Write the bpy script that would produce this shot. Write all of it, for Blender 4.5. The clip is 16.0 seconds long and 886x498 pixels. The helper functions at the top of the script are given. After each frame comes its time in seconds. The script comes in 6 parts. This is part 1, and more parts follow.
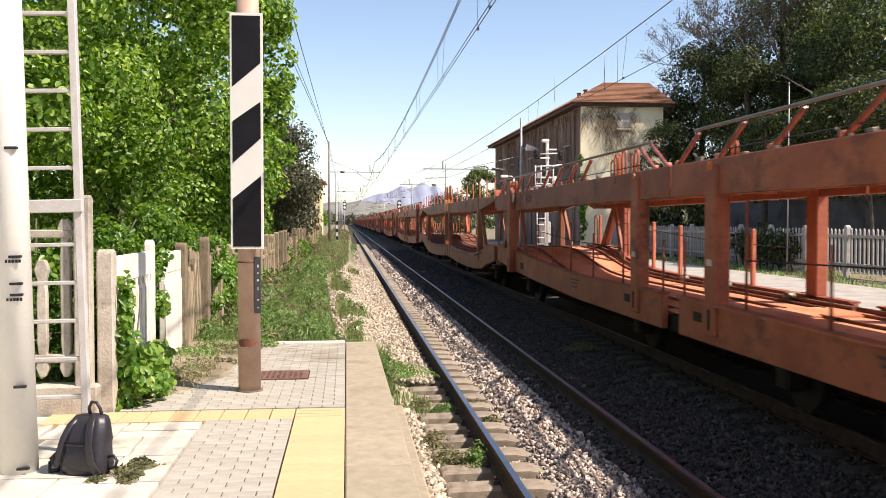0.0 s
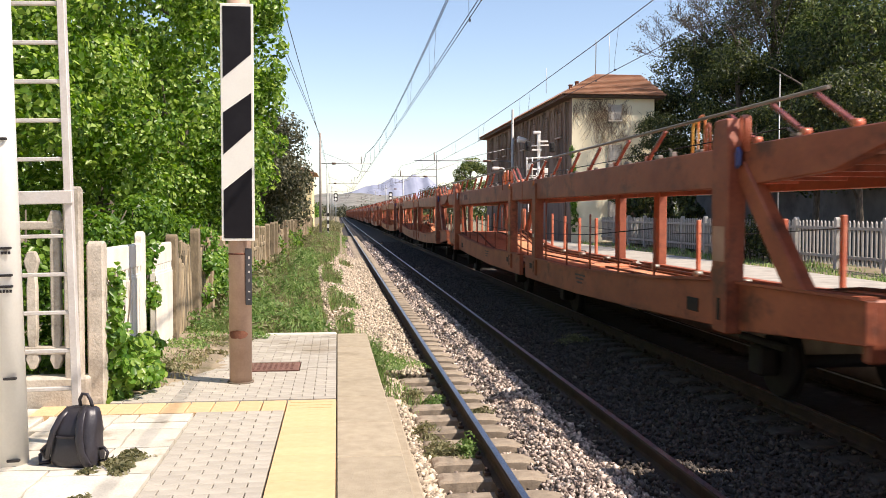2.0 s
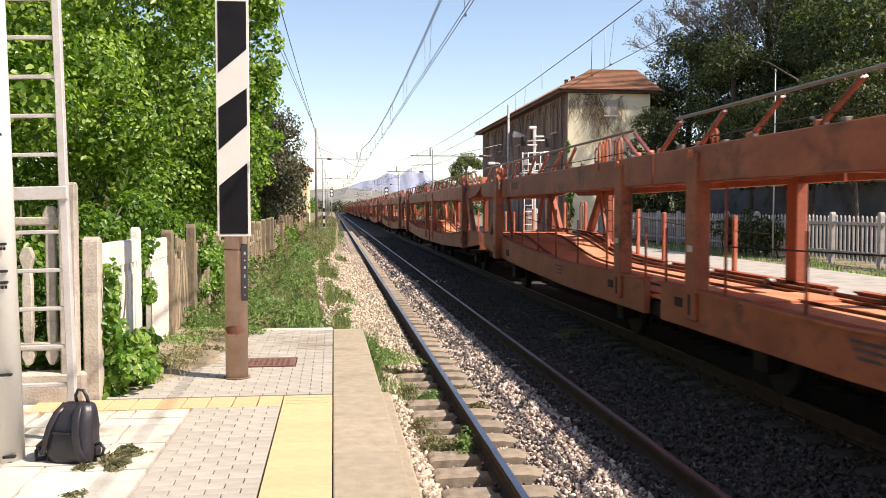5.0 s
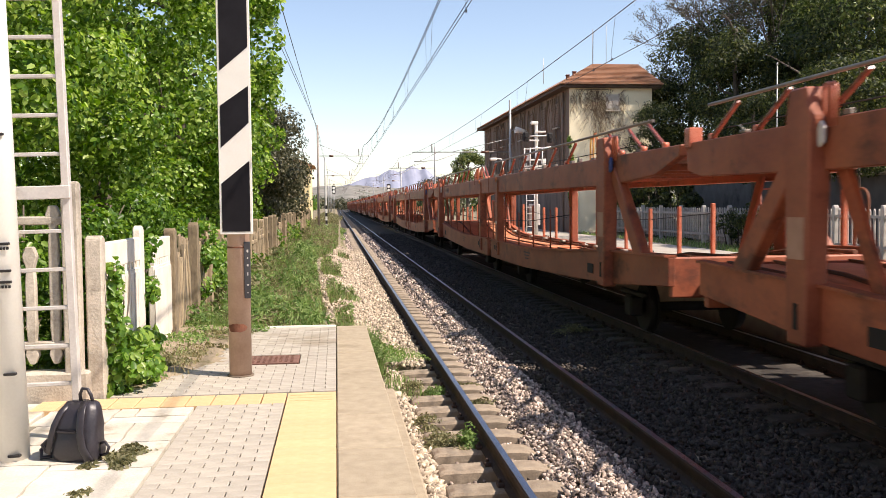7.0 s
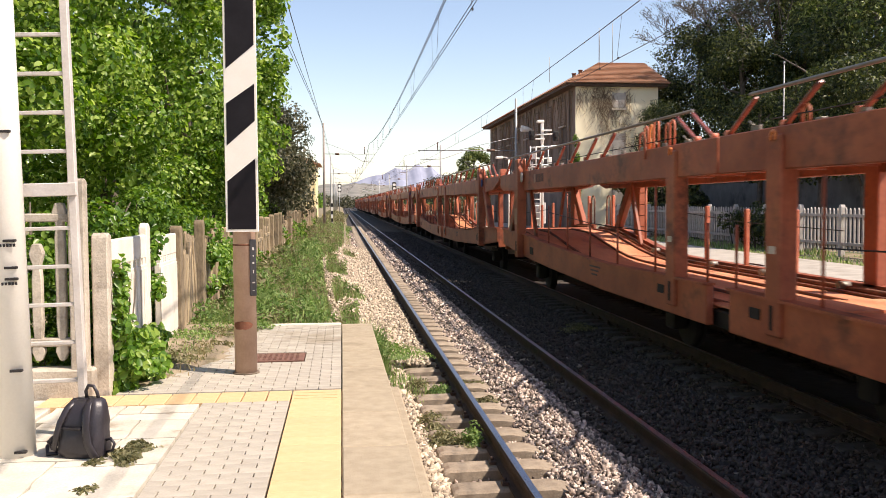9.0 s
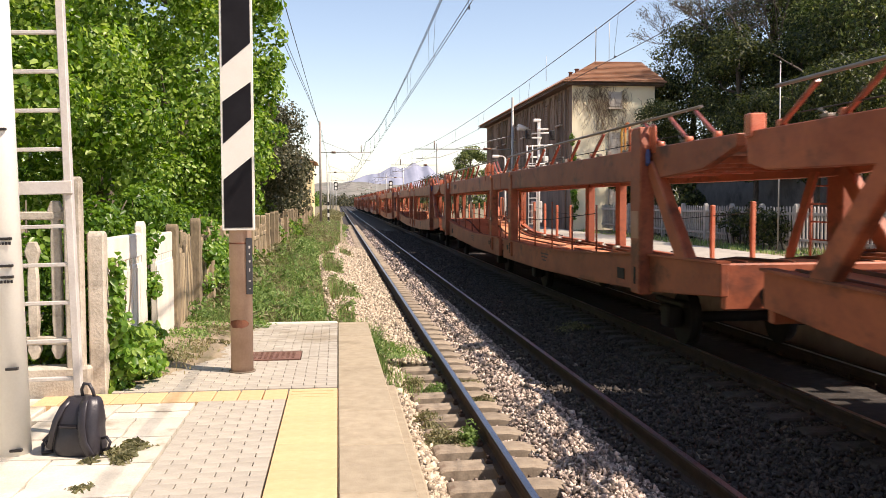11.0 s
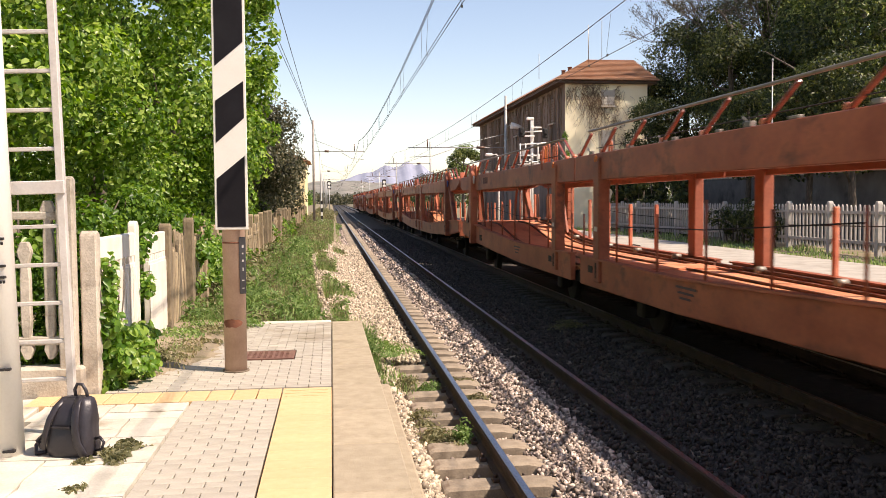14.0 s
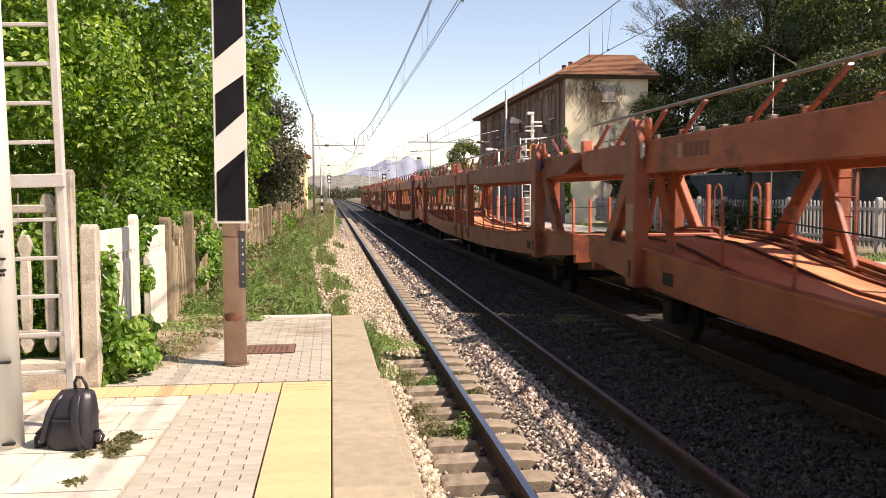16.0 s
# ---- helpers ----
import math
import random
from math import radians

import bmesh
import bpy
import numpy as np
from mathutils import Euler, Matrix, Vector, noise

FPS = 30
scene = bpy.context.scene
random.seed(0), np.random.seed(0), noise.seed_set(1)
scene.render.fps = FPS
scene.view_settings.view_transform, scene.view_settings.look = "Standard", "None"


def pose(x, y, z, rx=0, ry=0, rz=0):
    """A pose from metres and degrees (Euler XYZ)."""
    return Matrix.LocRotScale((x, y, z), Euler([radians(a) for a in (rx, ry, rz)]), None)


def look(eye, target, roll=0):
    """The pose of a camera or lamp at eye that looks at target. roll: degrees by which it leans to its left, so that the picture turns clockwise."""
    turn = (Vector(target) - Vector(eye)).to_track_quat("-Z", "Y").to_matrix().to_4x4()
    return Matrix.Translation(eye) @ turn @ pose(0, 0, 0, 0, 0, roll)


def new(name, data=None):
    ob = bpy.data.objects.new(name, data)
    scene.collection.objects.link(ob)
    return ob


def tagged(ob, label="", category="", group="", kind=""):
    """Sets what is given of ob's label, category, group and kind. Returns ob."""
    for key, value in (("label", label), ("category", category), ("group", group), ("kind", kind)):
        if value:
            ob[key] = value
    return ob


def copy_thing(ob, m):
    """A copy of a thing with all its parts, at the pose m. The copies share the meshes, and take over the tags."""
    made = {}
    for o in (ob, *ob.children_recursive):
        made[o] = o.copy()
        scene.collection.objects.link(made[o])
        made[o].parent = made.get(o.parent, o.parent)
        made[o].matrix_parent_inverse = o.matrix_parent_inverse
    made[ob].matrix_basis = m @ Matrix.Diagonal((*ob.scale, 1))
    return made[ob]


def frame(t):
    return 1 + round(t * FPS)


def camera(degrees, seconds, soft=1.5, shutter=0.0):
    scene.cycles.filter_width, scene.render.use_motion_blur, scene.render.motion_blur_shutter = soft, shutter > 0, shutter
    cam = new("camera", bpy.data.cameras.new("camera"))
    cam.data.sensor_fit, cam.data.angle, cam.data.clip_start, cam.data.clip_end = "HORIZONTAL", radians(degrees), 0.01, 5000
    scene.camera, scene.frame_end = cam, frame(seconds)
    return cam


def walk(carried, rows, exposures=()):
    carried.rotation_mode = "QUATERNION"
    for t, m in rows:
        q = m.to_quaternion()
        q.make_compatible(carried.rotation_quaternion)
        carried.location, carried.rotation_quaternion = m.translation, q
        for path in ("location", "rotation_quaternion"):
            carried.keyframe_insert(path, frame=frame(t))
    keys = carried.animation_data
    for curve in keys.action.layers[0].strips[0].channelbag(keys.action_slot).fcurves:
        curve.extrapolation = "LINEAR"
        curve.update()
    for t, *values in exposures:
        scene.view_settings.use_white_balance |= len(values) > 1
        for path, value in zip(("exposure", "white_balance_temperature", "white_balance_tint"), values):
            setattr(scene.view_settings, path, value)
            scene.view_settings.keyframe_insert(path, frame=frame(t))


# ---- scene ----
EYE = (0.0, 0.0, 2.17)
cam = camera(51.5, 16.0, soft=0.9, shutter=0.1)
# seconds, turn to the right, tilt, roll: a hand-held camera that stays in one spot
TURNS = [
    (0, 6.004, -1.726, 0.000),
    (0.5, 6.235, -1.805, -0.162),
    (1, 6.394, -1.931, 0.086),
    (1.5, 6.471, -2.138, 0.033),
    (2, 6.544, -2.240, 0.044),
    (2.5, 6.616, -2.251, -0.138),
    (3, 6.676, -2.301, -0.216),
    (3.5, 6.755, -2.398, -0.111),
    (4, 6.801, -2.480, -0.019),
    (6.5, 6.683, -2.638, -0.289),
    (7, 6.631, -2.773, -0.490),
    (7.5, 6.546, -2.870, -0.368),
    (8, 6.475, -2.875, -0.137),
    (8.5, 6.356, -2.854, -0.143),
    (9, 6.289, -2.875, -0.316),
    (11.5, 6.660, -2.958, -0.081),
    (12, 6.766, -2.927, 0.237),
    (12.5, 6.894, -2.946, 0.291),
    (13, 6.869, -2.872, 0.388),
    (13.5, 6.982, -2.889, 0.055),
    (14, 6.913, -3.052, -0.423),
    (14.5, 6.770, -3.120, -0.087),
    (15, 6.755, -3.223, -0.039),
    (15.5, 6.799, -3.256, -0.253),
    (16, 6.919, -3.391, -0.223),
]
walk(cam, [(t, pose(*EYE, 90 + tilt, 0, -yaw) @ pose(0, 0, 0, 0, 0, roll)) for t, yaw, tilt, roll in TURNS], exposures=[(0, 0.65, 6780, 16), (8, 0.65, 7000, 18), (16, 0.65, 7420, 20)])

# ---- sky and sun ----
SUN_DIR = Vector((0.89, -0.455, 0)).normalized()
SUN_ELEV = radians(50.8)
to_sun = Vector((SUN_DIR.x * math.cos(SUN_ELEV), SUN_DIR.y * math.cos(SUN_ELEV), math.sin(SUN_ELEV)))
world = bpy.data.worlds.new("world")
scene.world = world
world.use_nodes = True
wn, wl = world.node_tree.nodes, world.node_tree.links
sky = wn.new("ShaderNodeTexSky")
sky.sky_type = "NISHITA"
sky.sun_disc = False
sky.sun_elevation = SUN_ELEV
sky.sun_rotation = math.atan2(SUN_DIR.x, SUN_DIR.y)
sky.air_density, sky.dust_density, sky.ozone_density = 0.95, 0.35, 0.6
wl.new(sky.outputs[0], wn["Background"].inputs[0])
wn["Background"].inputs[1].default_value = 0.124
sun = new("sun", bpy.data.lights.new("sun", "SUN"))
sun.data.energy, sun.data.angle, sun.data.color = 5.0, radians(0.53), (1.0, 0.93, 0.82)
sun.matrix_world = look((60, -60, 80), Vector((60, -60, 80)) - to_sun)

Z_PLAT = 0.57
X_TRACK, X_TRAIN = 2.17, 5.95


# ---- materials ----
def rgb(c):
    return (*c, 1.0)


def surface(name, a, b, scale=6.0, rough=0.8, bump=0.3, metal=0.0, fine=60.0, vary=0.0, stain=None, stain_scale=1.2, stain_at=0.55, stretch=(1, 1, 1), spec=0.5, island=0.0):
    """Two-scale noise paint: large blotches, fine grain, an optional stain colour and a bump."""
    m = bpy.data.materials.new(name)
    m.use_nodes = True
    n, l = m.node_tree.nodes, m.node_tree.links
    p = n["Principled BSDF"]
    tc, mp = n.new("ShaderNodeTexCoord"), n.new("ShaderNodeMapping")
    mp.inputs["Scale"].default_value = stretch
    l.new(tc.outputs["Object"], mp.inputs[0])
    big, small = n.new("ShaderNodeTexNoise"), n.new("ShaderNodeTexNoise")
    big.inputs["Scale"].default_value, big.inputs["Detail"].default_value = scale, 5
    small.inputs["Scale"].default_value, small.inputs["Detail"].default_value = fine, 3
    for t in (big, small):
        l.new(mp.outputs[0], t.inputs["Vector"])
    add = n.new("ShaderNodeMath")
    add.operation = "MULTIPLY_ADD"
    l.new(small.outputs[0], add.inputs[0])
    add.inputs[1].default_value = 0.45
    l.new(big.outputs[0], add.inputs[2])
    ramp = n.new("ShaderNodeValToRGB")
    ramp.color_ramp.elements[0].position, ramp.color_ramp.elements[1].position = 0.5, 0.95
    ramp.color_ramp.elements[0].color, ramp.color_ramp.elements[1].color = rgb(a), rgb(b)
    l.new(add.outputs[0], ramp.inputs[0])
    colour = ramp.outputs[0]
    if stain:
        st, sr, mx = n.new("ShaderNodeTexNoise"), n.new("ShaderNodeValToRGB"), n.new("ShaderNodeMix")
        st.inputs["Scale"].default_value, st.inputs["Detail"].default_value, st.inputs["Roughness"].default_value = stain_scale, 7, 0.65
        l.new(mp.outputs[0], st.inputs["Vector"])
        sr.color_ramp.elements[0].position, sr.color_ramp.elements[1].position = stain_at, stain_at + 0.14
        l.new(st.outputs[0], sr.inputs[0])
        mx.data_type = "RGBA"
        l.new(sr.outputs[0], mx.inputs[0])
        l.new(colour, mx.inputs[6])
        mx.inputs[7].default_value = rgb(stain)
        colour = mx.outputs[2]
    if vary or island:
        src = n.new("ShaderNodeNewGeometry").outputs["Random Per Island"] if island else n.new("ShaderNodeObjectInfo").outputs["Random"]
        mr, hs = n.new("ShaderNodeMapRange"), n.new("ShaderNodeHueSaturation")
        k = vary or island
        mr.inputs[3].default_value, mr.inputs[4].default_value = 1 - k, 1 + k
        l.new(src, mr.inputs[0])
        l.new(mr.outputs[0], hs.inputs["Value"])
        l.new(colour, hs.inputs["Color"])
        colour = hs.outputs[0]
    l.new(colour, p.inputs["Base Color"])
    rr = n.new("ShaderNodeMapRange")
    rr.inputs[3].default_value, rr.inputs[4].default_value = max(rough - 0.12, 0.03), min(rough + 0.12, 1)
    l.new(small.outputs[0], rr.inputs[0])
    l.new(rr.outputs[0], p.inputs["Roughness"])
    p.inputs["Metallic"].default_value = metal
    p.inputs["Specular IOR Level"].default_value = spec
    if bump:
        bn = n.new("ShaderNodeBump")
        bn.inputs["Strength"].default_value, bn.inputs["Distance"].default_value = bump, 0.02
        l.new(add.outputs[0], bn.inputs["Height"])
        l.new(bn.outputs[0], p.inputs["Normal"])
    return m


def foliage(name, dark, mid, light, through_light=0.35, rough=0.45):
    """Leaf paint: colour by leaf, waxy gloss, light passing through."""
    m = bpy.data.materials.new(name)
    m.use_nodes = True
    n, l = m.node_tree.nodes, m.node_tree.links
    p, out = n["Principled BSDF"], n["Material Output"]
    geo, ramp = n.new("ShaderNodeNewGeometry"), n.new("ShaderNodeValToRGB")
    r = ramp.color_ramp
    r.elements[0].color, r.elements[1].color = rgb(dark), rgb(light)
    e = r.elements.new(0.55)
    e.color = rgb(mid)
    l.new(geo.outputs["Random Per Island"], ramp.inputs[0])
    l.new(ramp.outputs[0], p.inputs["Base Color"])
    p.inputs["Roughness"].default_value = rough
    p.inputs["Specular IOR Level"].default_value = 0.4
    tr, mix, hs = n.new("ShaderNodeBsdfTranslucent"), n.new("ShaderNodeMixShader"), n.new("ShaderNodeHueSaturation")
    hs.inputs["Value"].default_value, hs.inputs["Saturation"].default_value, hs.inputs["Hue"].default_value = 1.7, 1.1, 0.49
    l.new(ramp.outputs[0], hs.inputs["Color"])
    l.new(hs.outputs[0], tr.inputs[0])
    mix.inputs[0].default_value = through_light
    l.new(p.outputs[0], mix.inputs[1])
    l.new(tr.outputs[0], mix.inputs[2])
    l.new(mix.outputs[0], out.inputs[0])
    return m


M = {
    "red": surface("faded_red_paint", (0.26, 0.064, 0.031), (0.44, 0.135, 0.066), 1.6, 0.55, 0.2, fine=16, stain=(0.14, 0.046, 0.028), stain_scale=1.7, stain_at=0.53, vary=0.16, stretch=(1, 0.7, 1.1)),
    "tan": surface("faded_orange_paint", (0.22, 0.072, 0.031), (0.36, 0.135, 0.060), 1.6, 0.57, 0.2, fine=18, stain=(0.14, 0.056, 0.03), stain_scale=1.3, stain_at=0.53, vary=0.1),
    "deck": surface("rusty_deck_plate", (0.53, 0.175, 0.085), (0.80, 0.37, 0.20), 1.4, 0.6, 0.3, fine=30, stain=(0.27, 0.09, 0.048), stain_scale=1.6, stain_at=0.58, stretch=(1.5, 0.5, 1)),
    # Rust darkened further: shade on the tan wagon's lower deck is in it.
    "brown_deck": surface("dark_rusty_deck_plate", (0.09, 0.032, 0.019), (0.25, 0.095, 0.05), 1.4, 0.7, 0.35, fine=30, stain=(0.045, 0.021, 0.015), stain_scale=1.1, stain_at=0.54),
    "bright_orange": surface("fresh_orange_paint", (0.74, 0.20, 0.05), (0.86, 0.30, 0.09), 3, 0.45, 0.1),
    "yellow_paint": surface("worn_yellow_paint", (0.70, 0.40, 0.07), (0.80, 0.50, 0.12), 5, 0.5, 0.1),
    "white_patch": surface("chalky_white_patch", (0.55, 0.50, 0.45), (0.7, 0.66, 0.6), 6, 0.7, 0.1),
    "logo": surface("faded_logo_paint", (0.12, 0.055, 0.045), (0.20, 0.09, 0.07), 6, 0.7, 0.0),
    "ink": surface("dark_lettering", (0.07, 0.05, 0.06), (0.11, 0.08, 0.09), 6, 0.7, 0.0),
    "iron": surface("greasy_black_iron", (0.007, 0.006, 0.006), (0.022, 0.019, 0.017), 6, 0.75, 0.3),
    "rod": surface("weathered_rail_tube", (0.20, 0.18, 0.15), (0.32, 0.28, 0.23), 6, 0.5, 0.1, metal=0.4),
    "rail_side": surface("rusty_rail_web", (0.026, 0.016, 0.012), (0.062, 0.036, 0.026), 5, 0.85, 0.4, fine=80),
    "rail_head": surface("polished_rail_head", (0.22, 0.22, 0.26), (0.36, 0.36, 0.41), 3, 0.3, 0.05, metal=1.0, stretch=(6, 0.4, 1)),
    "sleeper": surface("worn_concrete_sleeper", (0.21, 0.165, 0.12), (0.36, 0.295, 0.22), 7, 0.9, 0.4, vary=0.15, stain=(0.14, 0.085, 0.055), stain_scale=3, stain_at=0.56),
    # Shade under the train is put into these sleeper and bed colours.
    "sleeper_shaded": surface("shade_darkened_sleeper", (0.036, 0.03, 0.026), (0.085, 0.072, 0.06), 7, 0.85, 0.4, vary=0.12),
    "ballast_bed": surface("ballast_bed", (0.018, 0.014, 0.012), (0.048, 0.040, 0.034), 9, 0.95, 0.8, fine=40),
    "stone": surface("crushed_stone", (0.12, 0.078, 0.062), (0.64, 0.535, 0.455), 14, 0.9, 0.3, island=0.85),
    "stone_pale": surface("pale_crushed_stone", (0.26, 0.205, 0.145), (0.62, 0.52, 0.40), 14, 0.9, 0.3, island=0.5),
    "post_patch": surface("worn_tan_patch", (0.40, 0.22, 0.15), (0.52, 0.32, 0.23), 4, 0.7, 0.1),
    "weed": foliage("olive_weed", (0.10, 0.105, 0.045), (0.18, 0.175, 0.08), (0.31, 0.285, 0.16), 0.4, 0.6),
    "weed_green": foliage("green_weed", (0.075, 0.14, 0.035), (0.15, 0.245, 0.07), (0.31, 0.40, 0.16), 0.5, 0.6),
    # Dark copy of the crushed stone: paints in the train's shade.
    "stone_shaded": surface("shade_darkened_stone", (0.034, 0.027, 0.023), (0.10, 0.082, 0.068), 14, 0.85, 0.3, island=0.6),
    "paver": surface("pale_grey_paver", (0.335, 0.302, 0.25), (0.445, 0.406, 0.342), 5, 0.9, 0.25, vary=0.08, stain=(0.29, 0.25, 0.19), stain_scale=1.4, stain_at=0.58),
    "paver_stuff": surface("pale_grey_pavers", (0.325, 0.293, 0.243), (0.435, 0.397, 0.334), 5, 0.9, 0.25, island=0.08, stain=(0.28, 0.24, 0.18), stain_scale=0.9, stain_at=0.55),
    "joint": surface("sandy_joint", (0.11, 0.085, 0.06), (0.20, 0.155, 0.11), 12, 0.95, 0.5),
    "yellow": surface("tactile_yellow", (0.585, 0.385, 0.20), (0.655, 0.445, 0.245), 14, 0.85, 0.3, fine=110, vary=0.05, stain=(0.50, 0.36, 0.22), stain_scale=3.2, stain_at=0.60),
    "coping": surface("worn_coping_concrete", (0.315, 0.258, 0.18), (0.405, 0.337, 0.24), 11, 0.9, 0.45, fine=120, vary=0.06, stain=(0.27, 0.22, 0.15), stain_scale=3.0, stain_at=0.56),
    "slab": surface("bleached_stone_slab", (0.47, 0.43, 0.355), (0.66, 0.61, 0.52), 4, 0.9, 0.3, vary=0.10, stain=(0.30, 0.245, 0.175), stain_scale=2.4, stain_at=0.56),
    "concrete": surface("old_fence_concrete", (0.31, 0.27, 0.215), (0.55, 0.49, 0.41), 4, 0.92, 0.5, fine=50, vary=0.1, stain=(0.17, 0.145, 0.11), stain_scale=2.5, stain_at=0.54),
    "brown_concrete": surface("lichen_dark_concrete", (0.16, 0.12, 0.078), (0.40, 0.31, 0.19), 4, 0.95, 0.7, fine=35, vary=0.3, stain=(0.065, 0.055, 0.04), stain_scale=3.2, stain_at=0.54, stretch=(1, 1.8, 0.5)),
    "grey_concrete": surface("grey_picket_concrete", (0.33, 0.31, 0.275), (0.50, 0.47, 0.42), 4, 0.92, 0.35, vary=0.1, stain=(0.19, 0.17, 0.14), stain_scale=2.0, stain_at=0.58),
    "white_concrete": surface("whitewashed_concrete", (0.62, 0.57, 0.48), (0.78, 0.73, 0.64), 4, 0.9, 0.35, vary=0.05, stain=(0.42, 0.36, 0.27), stain_scale=2.0, stain_at=0.63),
    "pole_brown": surface("brown_painted_pole", (0.41, 0.27, 0.195), (0.54, 0.375, 0.285), 5, 0.65, 0.15, stain=(0.29, 0.165, 0.11), stain_scale=2.4, stain_at=0.60),
    "rust": surface("rust_band", (0.13, 0.048, 0.028), (0.22, 0.085, 0.045), 14, 0.9, 0.4),
    "drain": surface("rusty_cover", (0.13, 0.062, 0.045), (0.21, 0.105, 0.078), 9, 0.85, 0.4, stain=(0.24, 0.17, 0.12), stain_scale=6, stain_at=0.58),
    "white_metal": surface("white_enamel", (0.76, 0.735, 0.665), (0.84, 0.815, 0.745), 3, 0.5, 0.08, stain=(0.55, 0.49, 0.40), stain_scale=1.5, stain_at=0.64),
    "ladder": surface("galvanised_ladder", (0.52, 0.48, 0.44), (0.68, 0.64, 0.60), 5, 0.5, 0.15, metal=0.2),
    "board_white": surface("white_reflective_board", (0.73, 0.70, 0.63), (0.79, 0.765, 0.70), 4, 0.45, 0.03),
    "board_black": surface("black_board_film", (0.005, 0.004, 0.006), (0.012, 0.011, 0.014), 5, 0.6, 0.03, spec=0.2),
    "plate_dark": surface("dark_number_plate", (0.03, 0.03, 0.034), (0.06, 0.06, 0.066), 5, 0.5, 0.05),
    "leather": surface("black_leather", (0.014, 0.012, 0.015), (0.036, 0.032, 0.039), 7, 0.40, 0.10, fine=70),
    "earth": surface("dry_earth", (0.15, 0.115, 0.070), (0.30, 0.24, 0.155), 2.2, 0.95, 0.6, fine=40, stain=(0.07, 0.095, 0.03), stain_scale=1.0, stain_at=0.50),
    "bark": surface("grey_bark", (0.06, 0.048, 0.036), (0.15, 0.122, 0.095), 6, 0.95, 0.8, fine=30, stretch=(4, 4, 0.8)),
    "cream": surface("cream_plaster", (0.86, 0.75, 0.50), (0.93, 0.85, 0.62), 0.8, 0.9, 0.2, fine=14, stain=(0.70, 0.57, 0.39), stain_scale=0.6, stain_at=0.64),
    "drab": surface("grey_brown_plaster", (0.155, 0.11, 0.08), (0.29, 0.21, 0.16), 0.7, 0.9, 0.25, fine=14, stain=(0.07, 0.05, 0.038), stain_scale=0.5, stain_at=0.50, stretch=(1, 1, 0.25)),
    "roof": surface("clay_roof_tile", (0.34, 0.175, 0.105), (0.46, 0.265, 0.17), 1.5, 0.9, 0.3, fine=20, vary=0.06, stain=(0.27, 0.165, 0.115), stain_scale=1, stain_at=0.6),
    "eave": surface("dark_eave_timber", (0.05, 0.032, 0.022), (0.11, 0.075, 0.05), 5, 0.9, 0.3),
    "shutter": surface("faded_shutter", (0.44, 0.40, 0.34), (0.58, 0.53, 0.46), 6, 0.8, 0.2),
    "dark_glass": surface("dark_window", (0.015, 0.018, 0.02), (0.03, 0.033, 0.035), 5, 0.15, 0.0),
    "dry_vine": surface("dry_vine_stem", (0.13, 0.085, 0.05), (0.24, 0.165, 0.10), 8, 0.95, 0.3),
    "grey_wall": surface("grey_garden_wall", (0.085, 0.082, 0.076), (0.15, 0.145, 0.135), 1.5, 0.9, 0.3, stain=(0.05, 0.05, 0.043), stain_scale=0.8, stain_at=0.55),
    "galv": surface("galvanised_mast", (0.30, 0.30, 0.29), (0.42, 0.42, 0.40), 4, 0.55, 0.1, metal=0.5),
    "mast_brown": surface("grey_brown_steel_mast", (0.20, 0.17, 0.145), (0.32, 0.28, 0.245), 4, 0.7, 0.1),
    "wire": surface("copper_wire", (0.03, 0.028, 0.03), (0.06, 0.055, 0.055), 3, 0.6, 0.0),
    "insulator": surface("brown_insulator", (0.10, 0.05, 0.03), (0.16, 0.09, 0.06), 4, 0.3, 0.0),
    "asphalt": surface("worn_platform_concrete", (0.30, 0.27, 0.225), (0.46, 0.42, 0.355), 2, 0.9, 0.3, stain=(0.22, 0.195, 0.16), stain_scale=0.8, stain_at=0.57),
    # Distance haze is put into these pale mountain and hill colours.
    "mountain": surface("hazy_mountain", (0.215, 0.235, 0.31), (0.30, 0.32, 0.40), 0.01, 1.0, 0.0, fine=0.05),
    "far_wood": surface("hazy_far_wood", (0.145, 0.135, 0.11), (0.27, 0.25, 0.215), 0.03, 1.0, 0.0, fine=0.4, stain=(0.085, 0.10, 0.06), stain_scale=0.02, stain_at=0.5),
    "yellow_plaster": surface("yellow_plaster", (0.70, 0.56, 0.29), (0.79, 0.67, 0.39), 0.8, 0.9, 0.1),
    "leaf": foliage("bright_spring_leaf", (0.030, 0.085, 0.008), (0.125, 0.235, 0.026), (0.40, 0.52, 0.14), 0.45, 0.33),
    "leaf_dark": foliage("dark_bronze_leaf", (0.026, 0.032, 0.014), (0.055, 0.060, 0.028), (0.16, 0.145, 0.085), 0.3, 0.4),
    "leaf_hedge": foliage("hedge_leaf", (0.030, 0.085, 0.010), (0.085, 0.175, 0.02), (0.20, 0.31, 0.055), 0.4, 0.35),
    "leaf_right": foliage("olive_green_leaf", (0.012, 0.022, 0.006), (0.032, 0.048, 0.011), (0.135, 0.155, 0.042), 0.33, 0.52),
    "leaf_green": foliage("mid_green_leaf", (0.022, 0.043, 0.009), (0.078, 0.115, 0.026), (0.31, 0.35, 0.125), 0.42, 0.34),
    "dirt": surface("dry_dirt", (0.20, 0.155, 0.10), (0.36, 0.29, 0.20), 5, 0.95, 0.7, fine=60, stain=(0.14, 0.12, 0.06), stain_scale=2.5, stain_at=0.55),
    # Lit and shaded copies of the wagon red: tubes brightened, props darkened.
